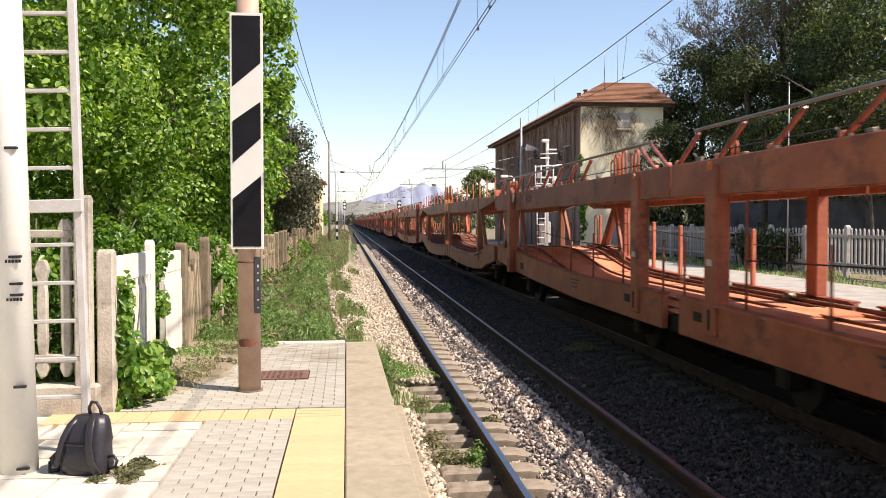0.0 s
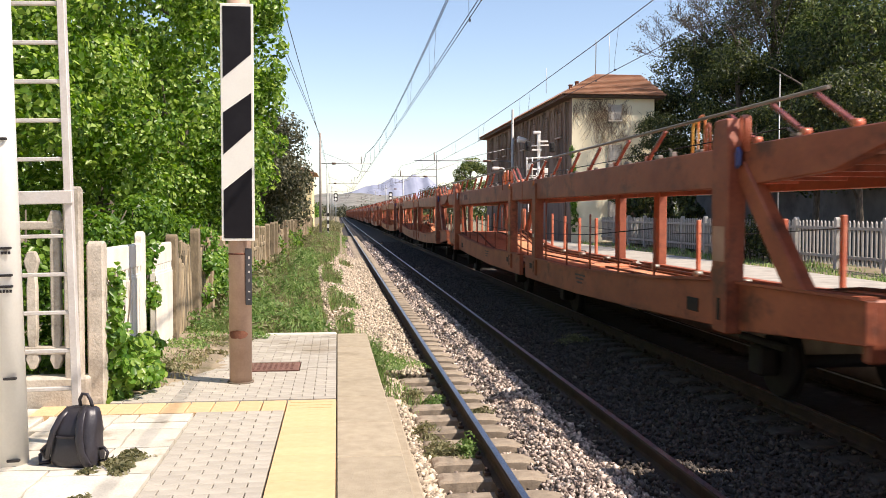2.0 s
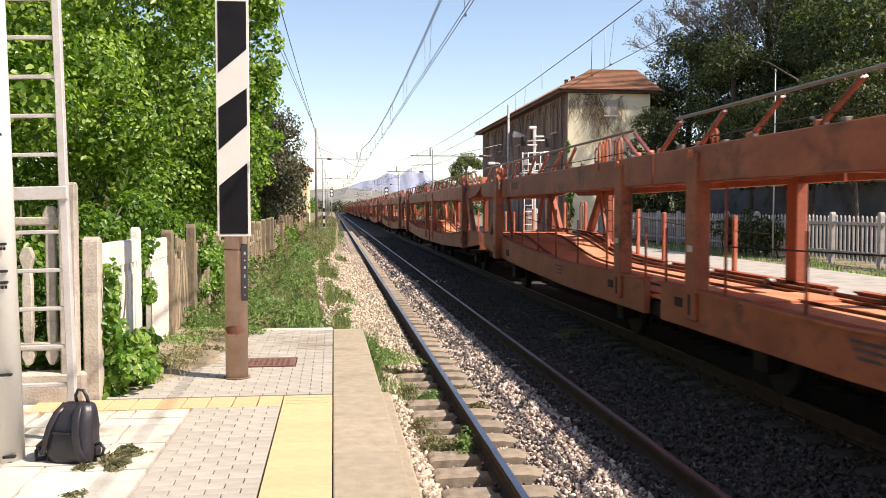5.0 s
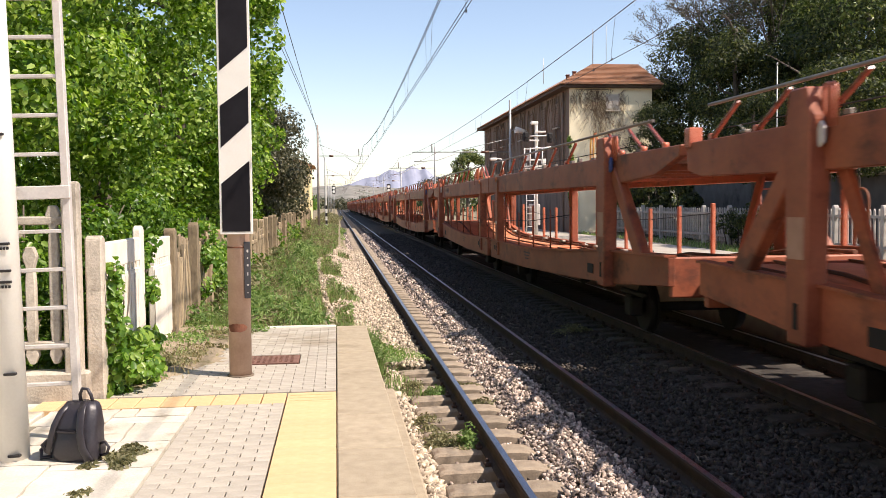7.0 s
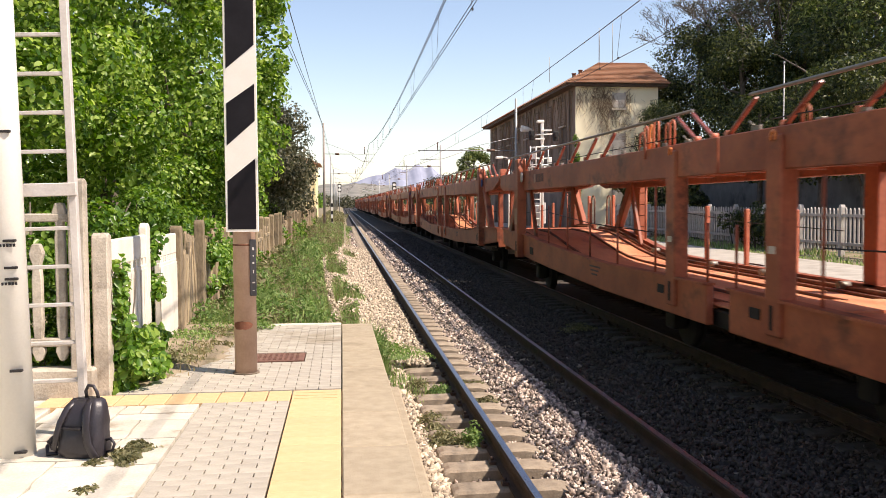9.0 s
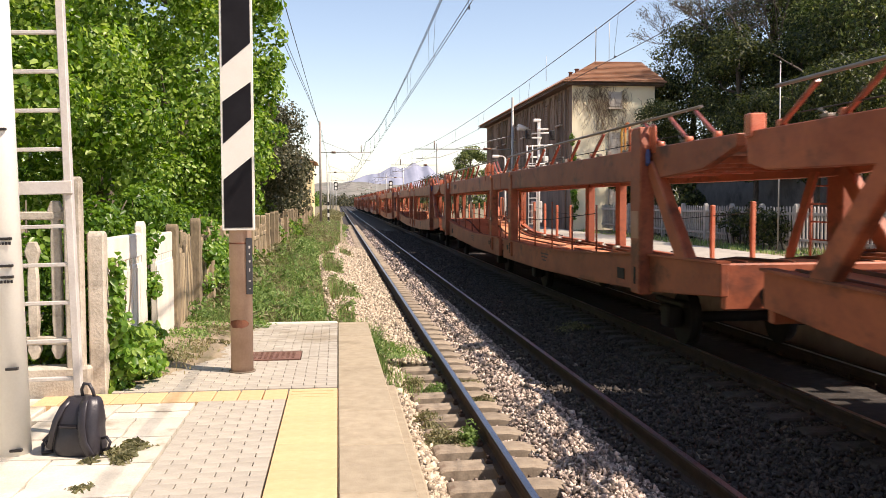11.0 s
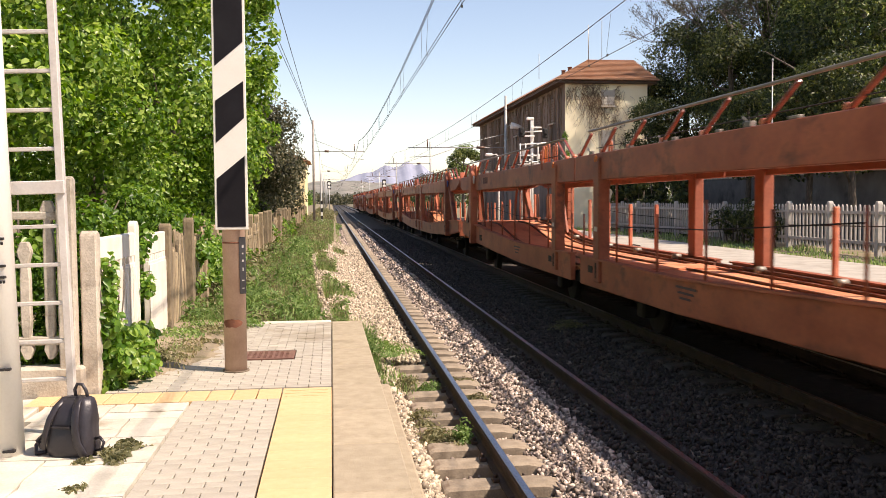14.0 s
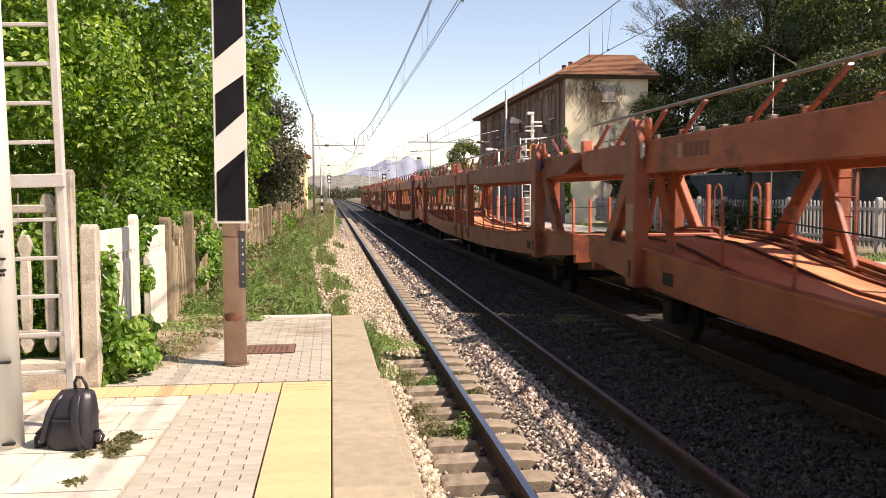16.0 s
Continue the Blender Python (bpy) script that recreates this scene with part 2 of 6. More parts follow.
    "red_tube": surface("sunlit_glossy_red_paint", (0.46, 0.11, 0.058), (0.66, 0.23, 0.13), 5, 0.30, 0.1, vary=0.15),
    "prop_red": surface("shaded_glossy_red_paint", (0.17, 0.036, 0.024), (0.30, 0.085, 0.05), 5, 0.24, 0.1, vary=0.15, spec=0.6),
    "blue_patch": surface("blue_rag", (0.05, 0.07, 0.22), (0.09, 0.12, 0.3), 6, 0.8, 0.1),
    "vine": foliage("vine_leaf", (0.05, 0.13, 0.014), (0.12, 0.24, 0.03), (0.31, 0.43, 0.095), 0.42, 0.35),
    "grass": foliage("weed_blade", (0.09, 0.165, 0.042), (0.18, 0.275, 0.088), (0.37, 0.44, 0.20), 0.5, 0.6),
    "grass_dry": foliage("dry_weed_blade", (0.15, 0.125, 0.055), (0.26, 0.22, 0.11), (0.40, 0.35, 0.20), 0.35, 0.7),
}


# ---- mesh helpers ----
def link(name, me, parent=None, m=None):
    ob = new(name, me)
    ob.parent = parent
    if m is not None:
        ob.matrix_basis = m
    return ob


def part(name, bm, material, parent, label="", m=None):
    """One bmesh as one mesh object under a thing or part."""
    me = bpy.data.meshes.new(name)
    bm.to_mesh(me)
    bm.free()
    me.materials.append(M[material])
    ob = link(name, me, parent, m)
    if label:
        ob["label"] = label
    return ob


def base(name, m=None):
    ob = new(name)
    ob.empty_display_size = 0.2
    if m is not None:
        ob.matrix_basis = m
    return ob


def box(bm, lo, hi, bevel=0.0, m=None):
    vs = [bm.verts.new((x, y, z)) for x in (lo[0], hi[0]) for y in (lo[1], hi[1]) for z in (lo[2], hi[2])]
    fs = [bm.faces.new([vs[i] for i in f]) for f in ((0, 1, 3, 2), (4, 6, 7, 5), (0, 4, 5, 1), (2, 3, 7, 6), (0, 2, 6, 4), (1, 5, 7, 3))]
    if m is not None:
        for v in vs:
            v.co = m @ v.co
    if bevel:
        es = list({e for f in fs for e in f.edges})
        bmesh.ops.bevel(bm, geom=es, offset=bevel, segments=1, affect="EDGES", profile=0.5)
    return bm


def boxed(lo, hi, bevel=0.0, m=None):
    return box(bmesh.new(), lo, hi, bevel, m)


def tube(bm, pts, r, sides=8, r_end=None, caps=True):
    """A round bar along a line of points, tapering to r_end."""
    pts = [Vector(p) for p in pts]
    r_end = r if r_end is None else r_end
    rings, side = [], None
    for i, p in enumerate(pts):
        d = (pts[min(i + 1, len(pts) - 1)] - pts[max(i - 1, 0)]).normalized()
        if side is None:
            side = d.cross(Vector((0, 0, 1)) if abs(d.z) < 0.9 else Vector((1, 0, 0))).normalized()
        side = (side - d * side.dot(d)).normalized()
        up = d.cross(side)
        k = r + (r_end - r) * i / (len(pts) - 1)
        rings.append([bm.verts.new(p + (side * math.cos(a) + up * math.sin(a)) * k) for a in (2 * math.pi * j / sides for j in range(sides))])
    for a, b in zip(rings, rings[1:]):
        for j in range(sides):
            f = bm.faces.new((a[j], a[(j + 1) % sides], b[(j + 1) % sides], b[j]))
            f.smooth = True
    if caps:
        bm.faces.new(rings[0][::-1])
        bm.faces.new(rings[-1])
    return bm


def tubed(pts, r, sides=8, r_end=None):
    return tube(bmesh.new(), pts, r, sides, r_end)


def prism(bm, poly, axis, lo, hi, bevel=0.0):
    """A flat outline in the plane across axis ('x': (y, z), 'y': (x, z), 'z': (x, y)), given thickness from lo to hi."""
    put = {"x": lambda u, v, w: (w, u, v), "y": lambda u, v, w: (u, w, v), "z": lambda u, v, w: (u, v, w)}[axis]
    a, b = [bm.verts.new(put(u, v, lo)) for u, v in poly], [bm.verts.new(put(u, v, hi)) for u, v in poly]
    fs = [bm.faces.new(a), bm.faces.new(b[::-1])]
    n = len(poly)
    for i in range(n):
        fs.append(bm.faces.new((a[i], b[i], b[(i + 1) % n], a[(i + 1) % n])))
    bmesh.ops.recalc_face_normals(bm, faces=fs)
    if bevel:
        bmesh.ops.bevel(bm, geom=list({e for f in fs for e in f.edges}), offset=bevel, segments=1, affect="EDGES")
    return bm


def prismed(poly, axis, lo, hi, bevel=0.0):
    return prism(bmesh.new(), poly, axis, lo, hi, bevel)


def raw(name, verts, faces, material, parent=None, smooth=False):
    me = bpy.data.meshes.new(name)
    me.from_pydata([tuple(v) for v in verts], [], [tuple(f) for f in faces])
    me.materials.append(M[material])
    if smooth:
        me.shade_smooth()
    return link(name, me, parent)


RNG = np.random.default_rng(7)


def unit(n):
    v = RNG.normal(size=(n, 3))
    return v / np.linalg.norm(v, axis=1)[:, None]


def leaf_mesh(name, pts, out, size, material, parent=None, long=1.25, spread=0.8, droop=0.25, jitter=0.35, wide=1.0, simple=False):
    """Many folded six-cornered leaves, each an island of its own, facing roughly the way 'out'."""
    n = len(pts)
    nrm = out + unit(n) * spread
    nrm[:, 2] += 0.35
    nrm /= np.linalg.norm(nrm, axis=1)[:, None]
    t = np.cross(nrm, unit(n))
    t /= np.linalg.norm(t, axis=1)[:, None] + 1e-9
    t[:, 2] -= droop
    t /= np.linalg.norm(t, axis=1)[:, None]
    b = np.cross(nrm, t) * wide
    s = (size * (1 + jitter * RNG.uniform(-1, 1, n)))[:, None]
    fold = nrm * s * 0.13
    q = [pts - t * s * long * 0.5, pts - t * s * long * 0.22 - b * s * 0.40 + fold, pts + t * s * long * 0.20 - b * s * 0.36 + fold, pts + t * s * long * 0.5 - fold * 0.6, pts + t * s * long * 0.20 + b * s * 0.36 + fold, pts - t * s * long * 0.22 + b * s * 0.40 + fold]
    tris = ((0, 3, 1), (1, 3, 2), (0, 5, 3), (5, 4, 3))
    if simple:
        q, tris = [q[0], pts - b * s * 0.40 + fold, q[3], pts + b * s * 0.40 + fold], ((0, 2, 1), (0, 3, 2))
    v = np.stack(q, 1).reshape(-1, 3)
    i = np.arange(n) * len(q)
    f = np.stack([np.stack([i + k for k in tri], 1) for tri in tris], 1).reshape(-1, 3)
    me = bpy.data.meshes.new(name)
    me.vertices.add(len(v))
    me.vertices.foreach_set("co", v.astype(np.float32).ravel())
    me.loops.add(f.size)
    me.loops.foreach_set("vertex_index", f.astype(np.int32).ravel())
    me.polygons.add(len(f))
    me.polygons.foreach_set("loop_start", np.arange(0, f.size, 3, dtype=np.int32))
    me.update(calc_edges=True)
    me.materials.append(M[material])
    return link(name, me, parent)


def blades(name, xy, z, h, material, parent=None, lean=0.35, w=0.012):
    """Grass: bent blades of three triangles."""
    n = len(xy)
    a = RNG.uniform(0, 6.283, n)
    d = np.stack([np.cos(a), np.sin(a), np.zeros(n)], 1)
    side = np.stack([-np.sin(a), np.cos(a), np.zeros(n)], 1) * w
    hh = (h * RNG.uniform(0.45, 1.15, n))[:, None]
    le = (lean * RNG.uniform(0.2, 1.6, n))[:, None]
    p = np.column_stack([xy, z])
    up = np.array([0, 0, 1.0])
    v = np.stack([p - side, p + side, p + up * hh * 0.55 + d * hh * le * 0.35 - side * 0.8, p + up * hh * 0.55 + d * hh * le * 0.35 + side * 0.8, p + up * hh * 0.95 + d * hh * le], 1).reshape(-1, 3)
    i = np.arange(n) * 5
    f = np.stack([np.stack([i, i + 1, i + 3], 1), np.stack([i, i + 3, i + 2], 1), np.stack([i + 2, i + 3, i + 4], 1)], 1).reshape(-1, 3)
    me = bpy.data.meshes.new(name)
    me.vertices.add(len(v))
    me.vertices.foreach_set("co", v.astype(np.float32).ravel())
    me.loops.add(f.size)
    me.loops.foreach_set("vertex_index", f.astype(np.int32).ravel())
    me.polygons.add(len(f))
    me.polygons.foreach_set("loop_start", np.arange(0, f.size, 3, dtype=np.int32))
    me.update(calc_edges=True)
    me.materials.append(M[material])
    return link(name, me, parent)


def stones(name, pts, size, material, parent=None):
    """Crushed stone: squashed random octahedra."""
    n = len(pts)
    s = (size * RNG.uniform(0.45, 1.0, n) * (1 + 0.9 * RNG.uniform(0, 1, n) ** 5))[:, None]
    a = unit(n)
    b = np.cross(a, unit(n))
    b /= np.linalg.norm(b, axis=1)[:, None]
    c = np.cross(a, b)
    k = RNG.uniform(0.6, 1.1, (n, 6, 1))
    v = np.stack([a * 1.25, b, -a * 1.25, -b, c * 0.62, -c * 0.62], 1) * k * s[:, None] + pts[:, None]
    i = np.arange(n) * 6
    tri = ((0, 1, 4), (1, 2, 4), (2, 3, 4), (3, 0, 4), (1, 0, 5), (2, 1, 5), (3, 2, 5), (0, 3, 5))
    f = np.stack([np.stack([i + q for q in t], 1) for t in tri], 1).reshape(-1, 3)
    v = v.reshape(-1, 3)
    me = bpy.data.meshes.new(name)
    me.vertices.add(len(v))
    me.vertices.foreach_set("co", v.astype(np.float32).ravel())
    me.loops.add(f.size)
    me.loops.foreach_set("vertex_index", f.astype(np.int32).ravel())
    me.polygons.add(len(f))
    me.polygons.foreach_set("loop_start", np.arange(0, f.size, 3, dtype=np.int32))
    me.update(calc_edges=True)
    me.materials.append(M[material])
    return link(name, me, parent)


def lobes_points(lobes, n):
    """Points in the outer shells of many ellipsoids (x, y, z, rx, ry, rz), and the way out at each."""
    lobes = np.array(lobes, float)
    wgt = (lobes[:, 3] * lobes[:, 4] + lobes[:, 4] * lobes[:, 5] + lobes[:, 3] * lobes[:, 5])
    pick = RNG.choice(len(lobes), n, p=wgt / wgt.sum())
    d = unit(n)
    r = RNG.uniform(0.55, 1.06, n) ** 0.7
    return lobes[pick, :3] + d * lobes[pick, 3:] * r[:, None], d


# ---- ground, ballast, tracks ----
def strip_mesh(name, prof, ys, material, wobble=0.0):
    """A long sheet: an outline across (x, z) carried along y."""
    verts, faces = [], []
    for j, y in enumerate(ys):
        for x, z in prof:
            verts.append((x, y, z + (wobble * noise.noise((x * 1.3, y * 0.7, 0)) if abs(x) < 60 else 0)))
    n = len(prof)
    for j in range(len(ys) - 1):
        for i in range(n - 1):
            faces.append((j * n + i, j * n + i + 1, (j + 1) * n + i + 1, (j + 1) * n + i))
    return raw(name, verts, faces, material, smooth=True)


YS = [-300, -60, -20] + [-5 + 1.5 * i for i in range(70)] + [110, 130, 160, 200, 300, 500, 900, 2000, 4500]
ground = tagged(strip_mesh("ground", [(-3000, 0.3), (-400, 0.4), (-60, 0.45), (-8, 0.45), (-2.6, 0.45), (-1.9, 0.42), (-0.9, 0.36), (-0.2, 0.22), (0.35, -0.02), (0.75, -0.36), (1.2, -0.42), (4.2, -0.42), (7.6, -0.42), (8.0, -0.3), (8.6, 0.2), (12.2, 0.42), (14, 0.45), (60, 0.45), (400, 0.4), (3000, 0.3)], YS, "earth", 0.05), "dry earth with weeds beside the railway", "ground", kind="structure")
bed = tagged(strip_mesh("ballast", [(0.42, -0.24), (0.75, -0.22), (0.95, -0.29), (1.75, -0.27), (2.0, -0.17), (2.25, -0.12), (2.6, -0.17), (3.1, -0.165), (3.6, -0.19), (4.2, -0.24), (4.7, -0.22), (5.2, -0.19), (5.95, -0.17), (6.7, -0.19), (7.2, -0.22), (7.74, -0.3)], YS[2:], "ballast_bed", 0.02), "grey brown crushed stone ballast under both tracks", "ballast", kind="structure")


def rail_profile():
    half = [(0.075, -0.172), (0.075, -0.160), (0.025, -0.145), (0.010, -0.120), (0.010, -0.050), (0.036, -0.036), (0.036, -0.012), (0.028, 0.0)]
    return half + [(-x, z) for x, z in reversed(half)]


def railway_track(name, x, y0, y1, singles, label, mat="sleeper"):
    track = tagged(base(name, pose(x, 0, 0)), label, "railway track", kind="structure")
    for s in (-0.75, 0.75):
        rail = part("rail", prismed([(u + s, v - 0.003) for u, v in rail_profile()], "y", -40, 700), "rail_side", track, "rusty steel rail")
        part("rail_head", boxed((s - 0.028, -40, -0.010), (s + 0.028, 700, 0.002)), "rail_head", rail, "polished running surface")
    # sleeper: a tapered concrete bar, dished in its middle
    bm = bmesh.new()
    prof = [(-1.3, -0.36), (1.3, -0.36), (1.3, -0.21), (1.25, -0.178), (0.45, -0.168), (0.25, -0.205), (-0.25, -0.205), (-0.45, -0.168), (-1.25, -0.178), (-1.3, -0.21)]
    prism(bm, prof, "y", -0.14, 0.14, 0.02)
    me = bpy.data.meshes.new("sleeper")
    bm.to_mesh(me)
    bm.free()
    me.materials.append(M[mat])
    fb = bmesh.new()
    for s in (-0.75, 0.75):
        for d in (-0.09, 0.09):
            box(fb, (s + d - 0.03, -0.05, -0.17), (s + d + 0.03, 0.05, -0.135), 0.006)
            tube(fb, [(s + d, 0, -0.14), (s + d, 0, -0.105)], 0.018, 6)
    fm = bpy.data.meshes.new("rail_clip")
    fb.to_mesh(fm)
    fb.free()
    fm.materials.append(M["rail_side"])
    y, k = y0, 0
    while y < y1:
        sl = link("sleeper", me, track, pose(RNG.uniform(-0.015, 0.015), y, RNG.uniform(-0.006, 0.006), 0, 0, RNG.uniform(-0.7, 0.7)))
        if y < singles:
            link("rail_clip", fm, sl)
        y += 0.6
        k += 1
    return track


railway_track("railway_track", X_TRACK, 8.02 - 0.6 * 30, 95, 40, "empty track with polished rails on concrete sleepers")
railway_track("railway_track", X_TRAIN, -9.8, 60, 20, "shaded track with rusty rails under the train", "sleeper_shaded")


def ballast_points(n, x0, x1, y0, y1, fn):
    x = RNG.uniform(x0, x1, n)
    y = y0 * (y1 / y0) ** RNG.uniform(0, 1, n)
    return np.column_stack([x, y, fn(x) + RNG.uniform(-0.02, 0.025, n)])


def bed_z(x):
    return np.interp(x, [0.42, 0.75, 0.95, 1.75, 2.0, 2.25, 2.6, 3.1, 3.6, 4.2, 4.7, 5.2, 7.7], [-0.22, -0.20, -0.29, -0.27, -0.155, -0.11, -0.16, -0.155, -0.18, -0.23, -0.22, -0.20, -0.22])


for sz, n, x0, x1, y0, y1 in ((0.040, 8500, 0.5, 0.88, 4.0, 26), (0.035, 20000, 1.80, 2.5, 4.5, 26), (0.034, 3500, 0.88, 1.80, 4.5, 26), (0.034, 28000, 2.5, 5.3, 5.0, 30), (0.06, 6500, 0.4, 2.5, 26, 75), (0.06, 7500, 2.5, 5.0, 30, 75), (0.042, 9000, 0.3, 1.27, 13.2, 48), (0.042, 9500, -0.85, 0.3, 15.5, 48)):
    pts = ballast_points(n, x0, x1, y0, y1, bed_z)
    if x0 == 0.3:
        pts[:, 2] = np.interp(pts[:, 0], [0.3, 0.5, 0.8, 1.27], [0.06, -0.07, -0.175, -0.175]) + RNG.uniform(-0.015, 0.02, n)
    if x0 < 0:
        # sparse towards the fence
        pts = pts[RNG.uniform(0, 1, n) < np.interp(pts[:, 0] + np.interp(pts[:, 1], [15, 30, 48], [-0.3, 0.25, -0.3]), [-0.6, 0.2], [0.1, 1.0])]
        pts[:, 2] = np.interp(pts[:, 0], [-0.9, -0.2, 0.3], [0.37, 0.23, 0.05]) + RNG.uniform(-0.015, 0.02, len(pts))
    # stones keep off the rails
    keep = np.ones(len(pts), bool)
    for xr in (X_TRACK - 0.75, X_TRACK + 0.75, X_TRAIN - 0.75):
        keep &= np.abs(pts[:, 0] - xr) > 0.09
    # Past x 2.5 the stones carry the train's shade in their colour.
    tagged(stones("ballast_stones", pts[keep], sz, "stone_shaded" if x0 == 2.5 else "stone_pale" if x1 < 1.3 else "stone"), "loose pale crushed stones between the rails", "ballast", kind="stuff")

# the bed goes on behind the viewer
n = 9000
x = RNG.uniform(0.65, 5.3, n)
pts = np.column_stack([x, RNG.uniform(-10, 5.2, n), bed_z(x) + RNG.uniform(-0.02, 0.02, n)])
keep = np.ones(n, bool)
for xr in (X_TRACK - 0.75, X_TRACK + 0.75, X_TRAIN - 0.75):
    keep &= np.abs(pts[:, 0] - xr) > 0.09
tagged(stones("ballast_stones", pts[keep], 0.055, "stone"), "loose crushed stones between the rails", "ballast", kind="stuff")

# ---- near platform ----
platform = tagged(base("platform"), "low station platform with pavers and a yellow tactile strip", "platform", kind="structure")
part("platform_body", prismed([(-2.62, -0.45), (0.34, -0.45), (0.34, Z_PLAT - 0.10), (-2.62, Z_PLAT - 0.10)], "y", -14, 12.28), "joint", platform, "sandy bed under the pavers")
part("footing", boxed((0.30, -14, -0.45), (0.635, 10.4, 0.08), 0.02), "coping", platform, "rough concrete footing along the edge")


def edge_x(y):
    return 0.425 - 0.045 * max(0.0, (y - 6.5) / 5.6)


def paver_slab(name, x0, x1, y0, y1, me_cache, mat, parent, h=0.08, gap=0.004, dz=0.0):
    key = (name, mat, round(x1 - x0, 3), round(y1 - y0, 3))
    if key not in me_cache:
        w, d = (x1 - x0) / 2 - gap, (y1 - y0) / 2 - gap * 0.4
        bm = bmesh.new()
        b = 0.003
        lo = [bm.verts.new((sx * w, sy * d, -h)) for sx, sy in ((-1, -1), (1, -1), (1, 1), (-1, 1))]
        md = [bm.verts.new((sx * w, sy * d, -b)) for sx, sy in ((-1, -1), (1, -1), (1, 1), (-1, 1))]
        tp = [bm.verts.new((sx * (w - b), sy * (d - b), 0)) for sx, sy in ((-1, -1), (1, -1), (1, 1), (-1, 1))]
        for i in range(4):
            j = (i + 1) % 4
            bm.faces.new((lo[i], lo[j], md[j], md[i]))
            bm.faces.new((md[i], md[j], tp[j], tp[i]))
        bm.faces.new(tp)
        me = bpy.data.meshes.new(name)
        bm.to_mesh(me)
        bm.free()
        me.materials.append(M[mat])
        me_cache[key] = me
    return link(name, me_cache[key], parent, pose((x0 + x1) / 2, (y0 + y1) / 2, Z_PLAT + dz, RNG.uniform(-0.1, 0.1), RNG.uniform(-0.1, 0.1), RNG.uniform(-0.4, 0.4)))


CACHE = {}
# edge slabs, one metre long, a little narrower towards the far end
y = -14.0
while y < 12.2:
    y1 = min(y + 1.0, 12.22)
    bm = prismed([(-0.012, y + 0.004), (edge_x(y), y + 0.004), (edge_x(y1), y1 - 0.004), (-0.012, y1 - 0.004)], "z", Z_PLAT - 0.22, Z_PLAT + RNG.uniform(-0.002, 0.003), 0.008)
    part("edge_slab", bm, "coping", platform)
    y = y1
# tactile strip along the edge, then across
y = 7.90
while y > -8.0:
    paver_slab("tactile_tile", -0.432, -0.012, y - 0.2, y, CACHE, "yellow", platform, gap=0.007)
    y -= 0.2
x = -0.432
while x > -2.3:
    paver_slab("tactile_tile", x - 0.2, x, 7.50, 7.90, CACHE, "yellow", platform, gap=0.006)
    x -= 0.2
for i in range(3):
    part("strip_bar", boxed((-0.40, 7.56 + 0.11 * i, Z_PLAT), (-0.05, 7.59 + 0.11 * i, Z_PLAT + 0.004)), "yellow", platform)


def paver_rows(y0, y1, x_left, x_right, lots):
    """Running bond, long side across the platform."""
    rows, yy, k = [], y0, 0
    while yy < y1 - 0.05:
        xx = x_right - (0.1 if k % 2 else 0.0)
        if k % 2:
            rows.append((x_right - 0.1, x_right, yy))
        while xx - 0.2 > x_left - 0.001:
            rows.append((xx - 0.2, xx, yy))
            xx -= 0.2
        if xx - 0.1 > x_left - 0.001:
            rows.append((xx - 0.1, xx, yy))
        yy += 0.1
        k += 1
    return rows


def round_drain(rows):
    """Pavers cut to fit round the drain cover."""
    out = []
    for a, b, yy in rows:
        if yy + 0.1 <= 9.405 or yy >= 9.915 or b <= -0.93 or a >= -0.39:
            out.append((a, b, yy))
        elif b > -0.37:
            out.append((-0.392, b, yy))
        elif a < -0.95:
            out.append((a, -0.928, yy))
    return out


near_rows = paver_rows(4.9, 7.45, -1.14, -0.434, 1)
far_rows = round_drain(paver_rows(7.95, 12.15, -2.0, -0.016, 1))
other_rows = paver_rows(-8.0, 4.85, -1.14, -0.434, 1)
far_close = [r for r in far_rows if r[2] < 9.3]
for a, b, yy in near_rows[:110] + far_close[:170]:
    paver_slab("paver", a, b, yy, yy + 0.1, CACHE, "paver", platform)
bm = bmesh.new()
for a, b, yy in near_rows[110:] + far_close[170:] + [r for r in far_rows if r[2] >= 9.3] + other_rows:
    e = RNG.uniform(-0.002, 0.002)
    box(bm, (a + 0.004, yy + 0.0015, Z_PLAT - 0.08), (b - 0.004, yy + 0.0985, Z_PLAT + e))
tagged(part("pavers", bm, "paver_stuff", platform), "pale grey pavers in running bond", kind="stuff")
# bleached irregular slabs towards the fence, cracked and worn flush
SLABS = ((-1.78, -1.145, 5.1, 5.75), (-1.52, -1.145, 5.755, 6.4), (-1.50, -1.145, 6.405, 6.95), (-1.72, -1.145, 6.955, 7.17), (-1.55, -1.145, 7.175, 7.46), (-2.25, -1.785, 5.1, 5.9), (-2.2, -1.505, 6.405, 6.95), (-2.25, -1.725, 6.955, 7.46), (-2.3, -1.525, 5.905, 6.4), (-1.72, -1.555, 7.175, 7.46), (-1.78, -1.525, 5.755, 5.9), (-1.9, -1.145, 4.2, 5.095), (-2.5, -1.905, 4.2, 5.095), (-2.5, -1.145, 2.8, 4.195), (-2.3, -1.145, 1.0, 2.795), (-2.3, -1.145, -1.0, 0.995), (-2.3, -1.145, -3.2, -1.005), (-2.3, -1.145, -5.4, -3.205), (-2.3, -1.145, -8.0, -5.405))
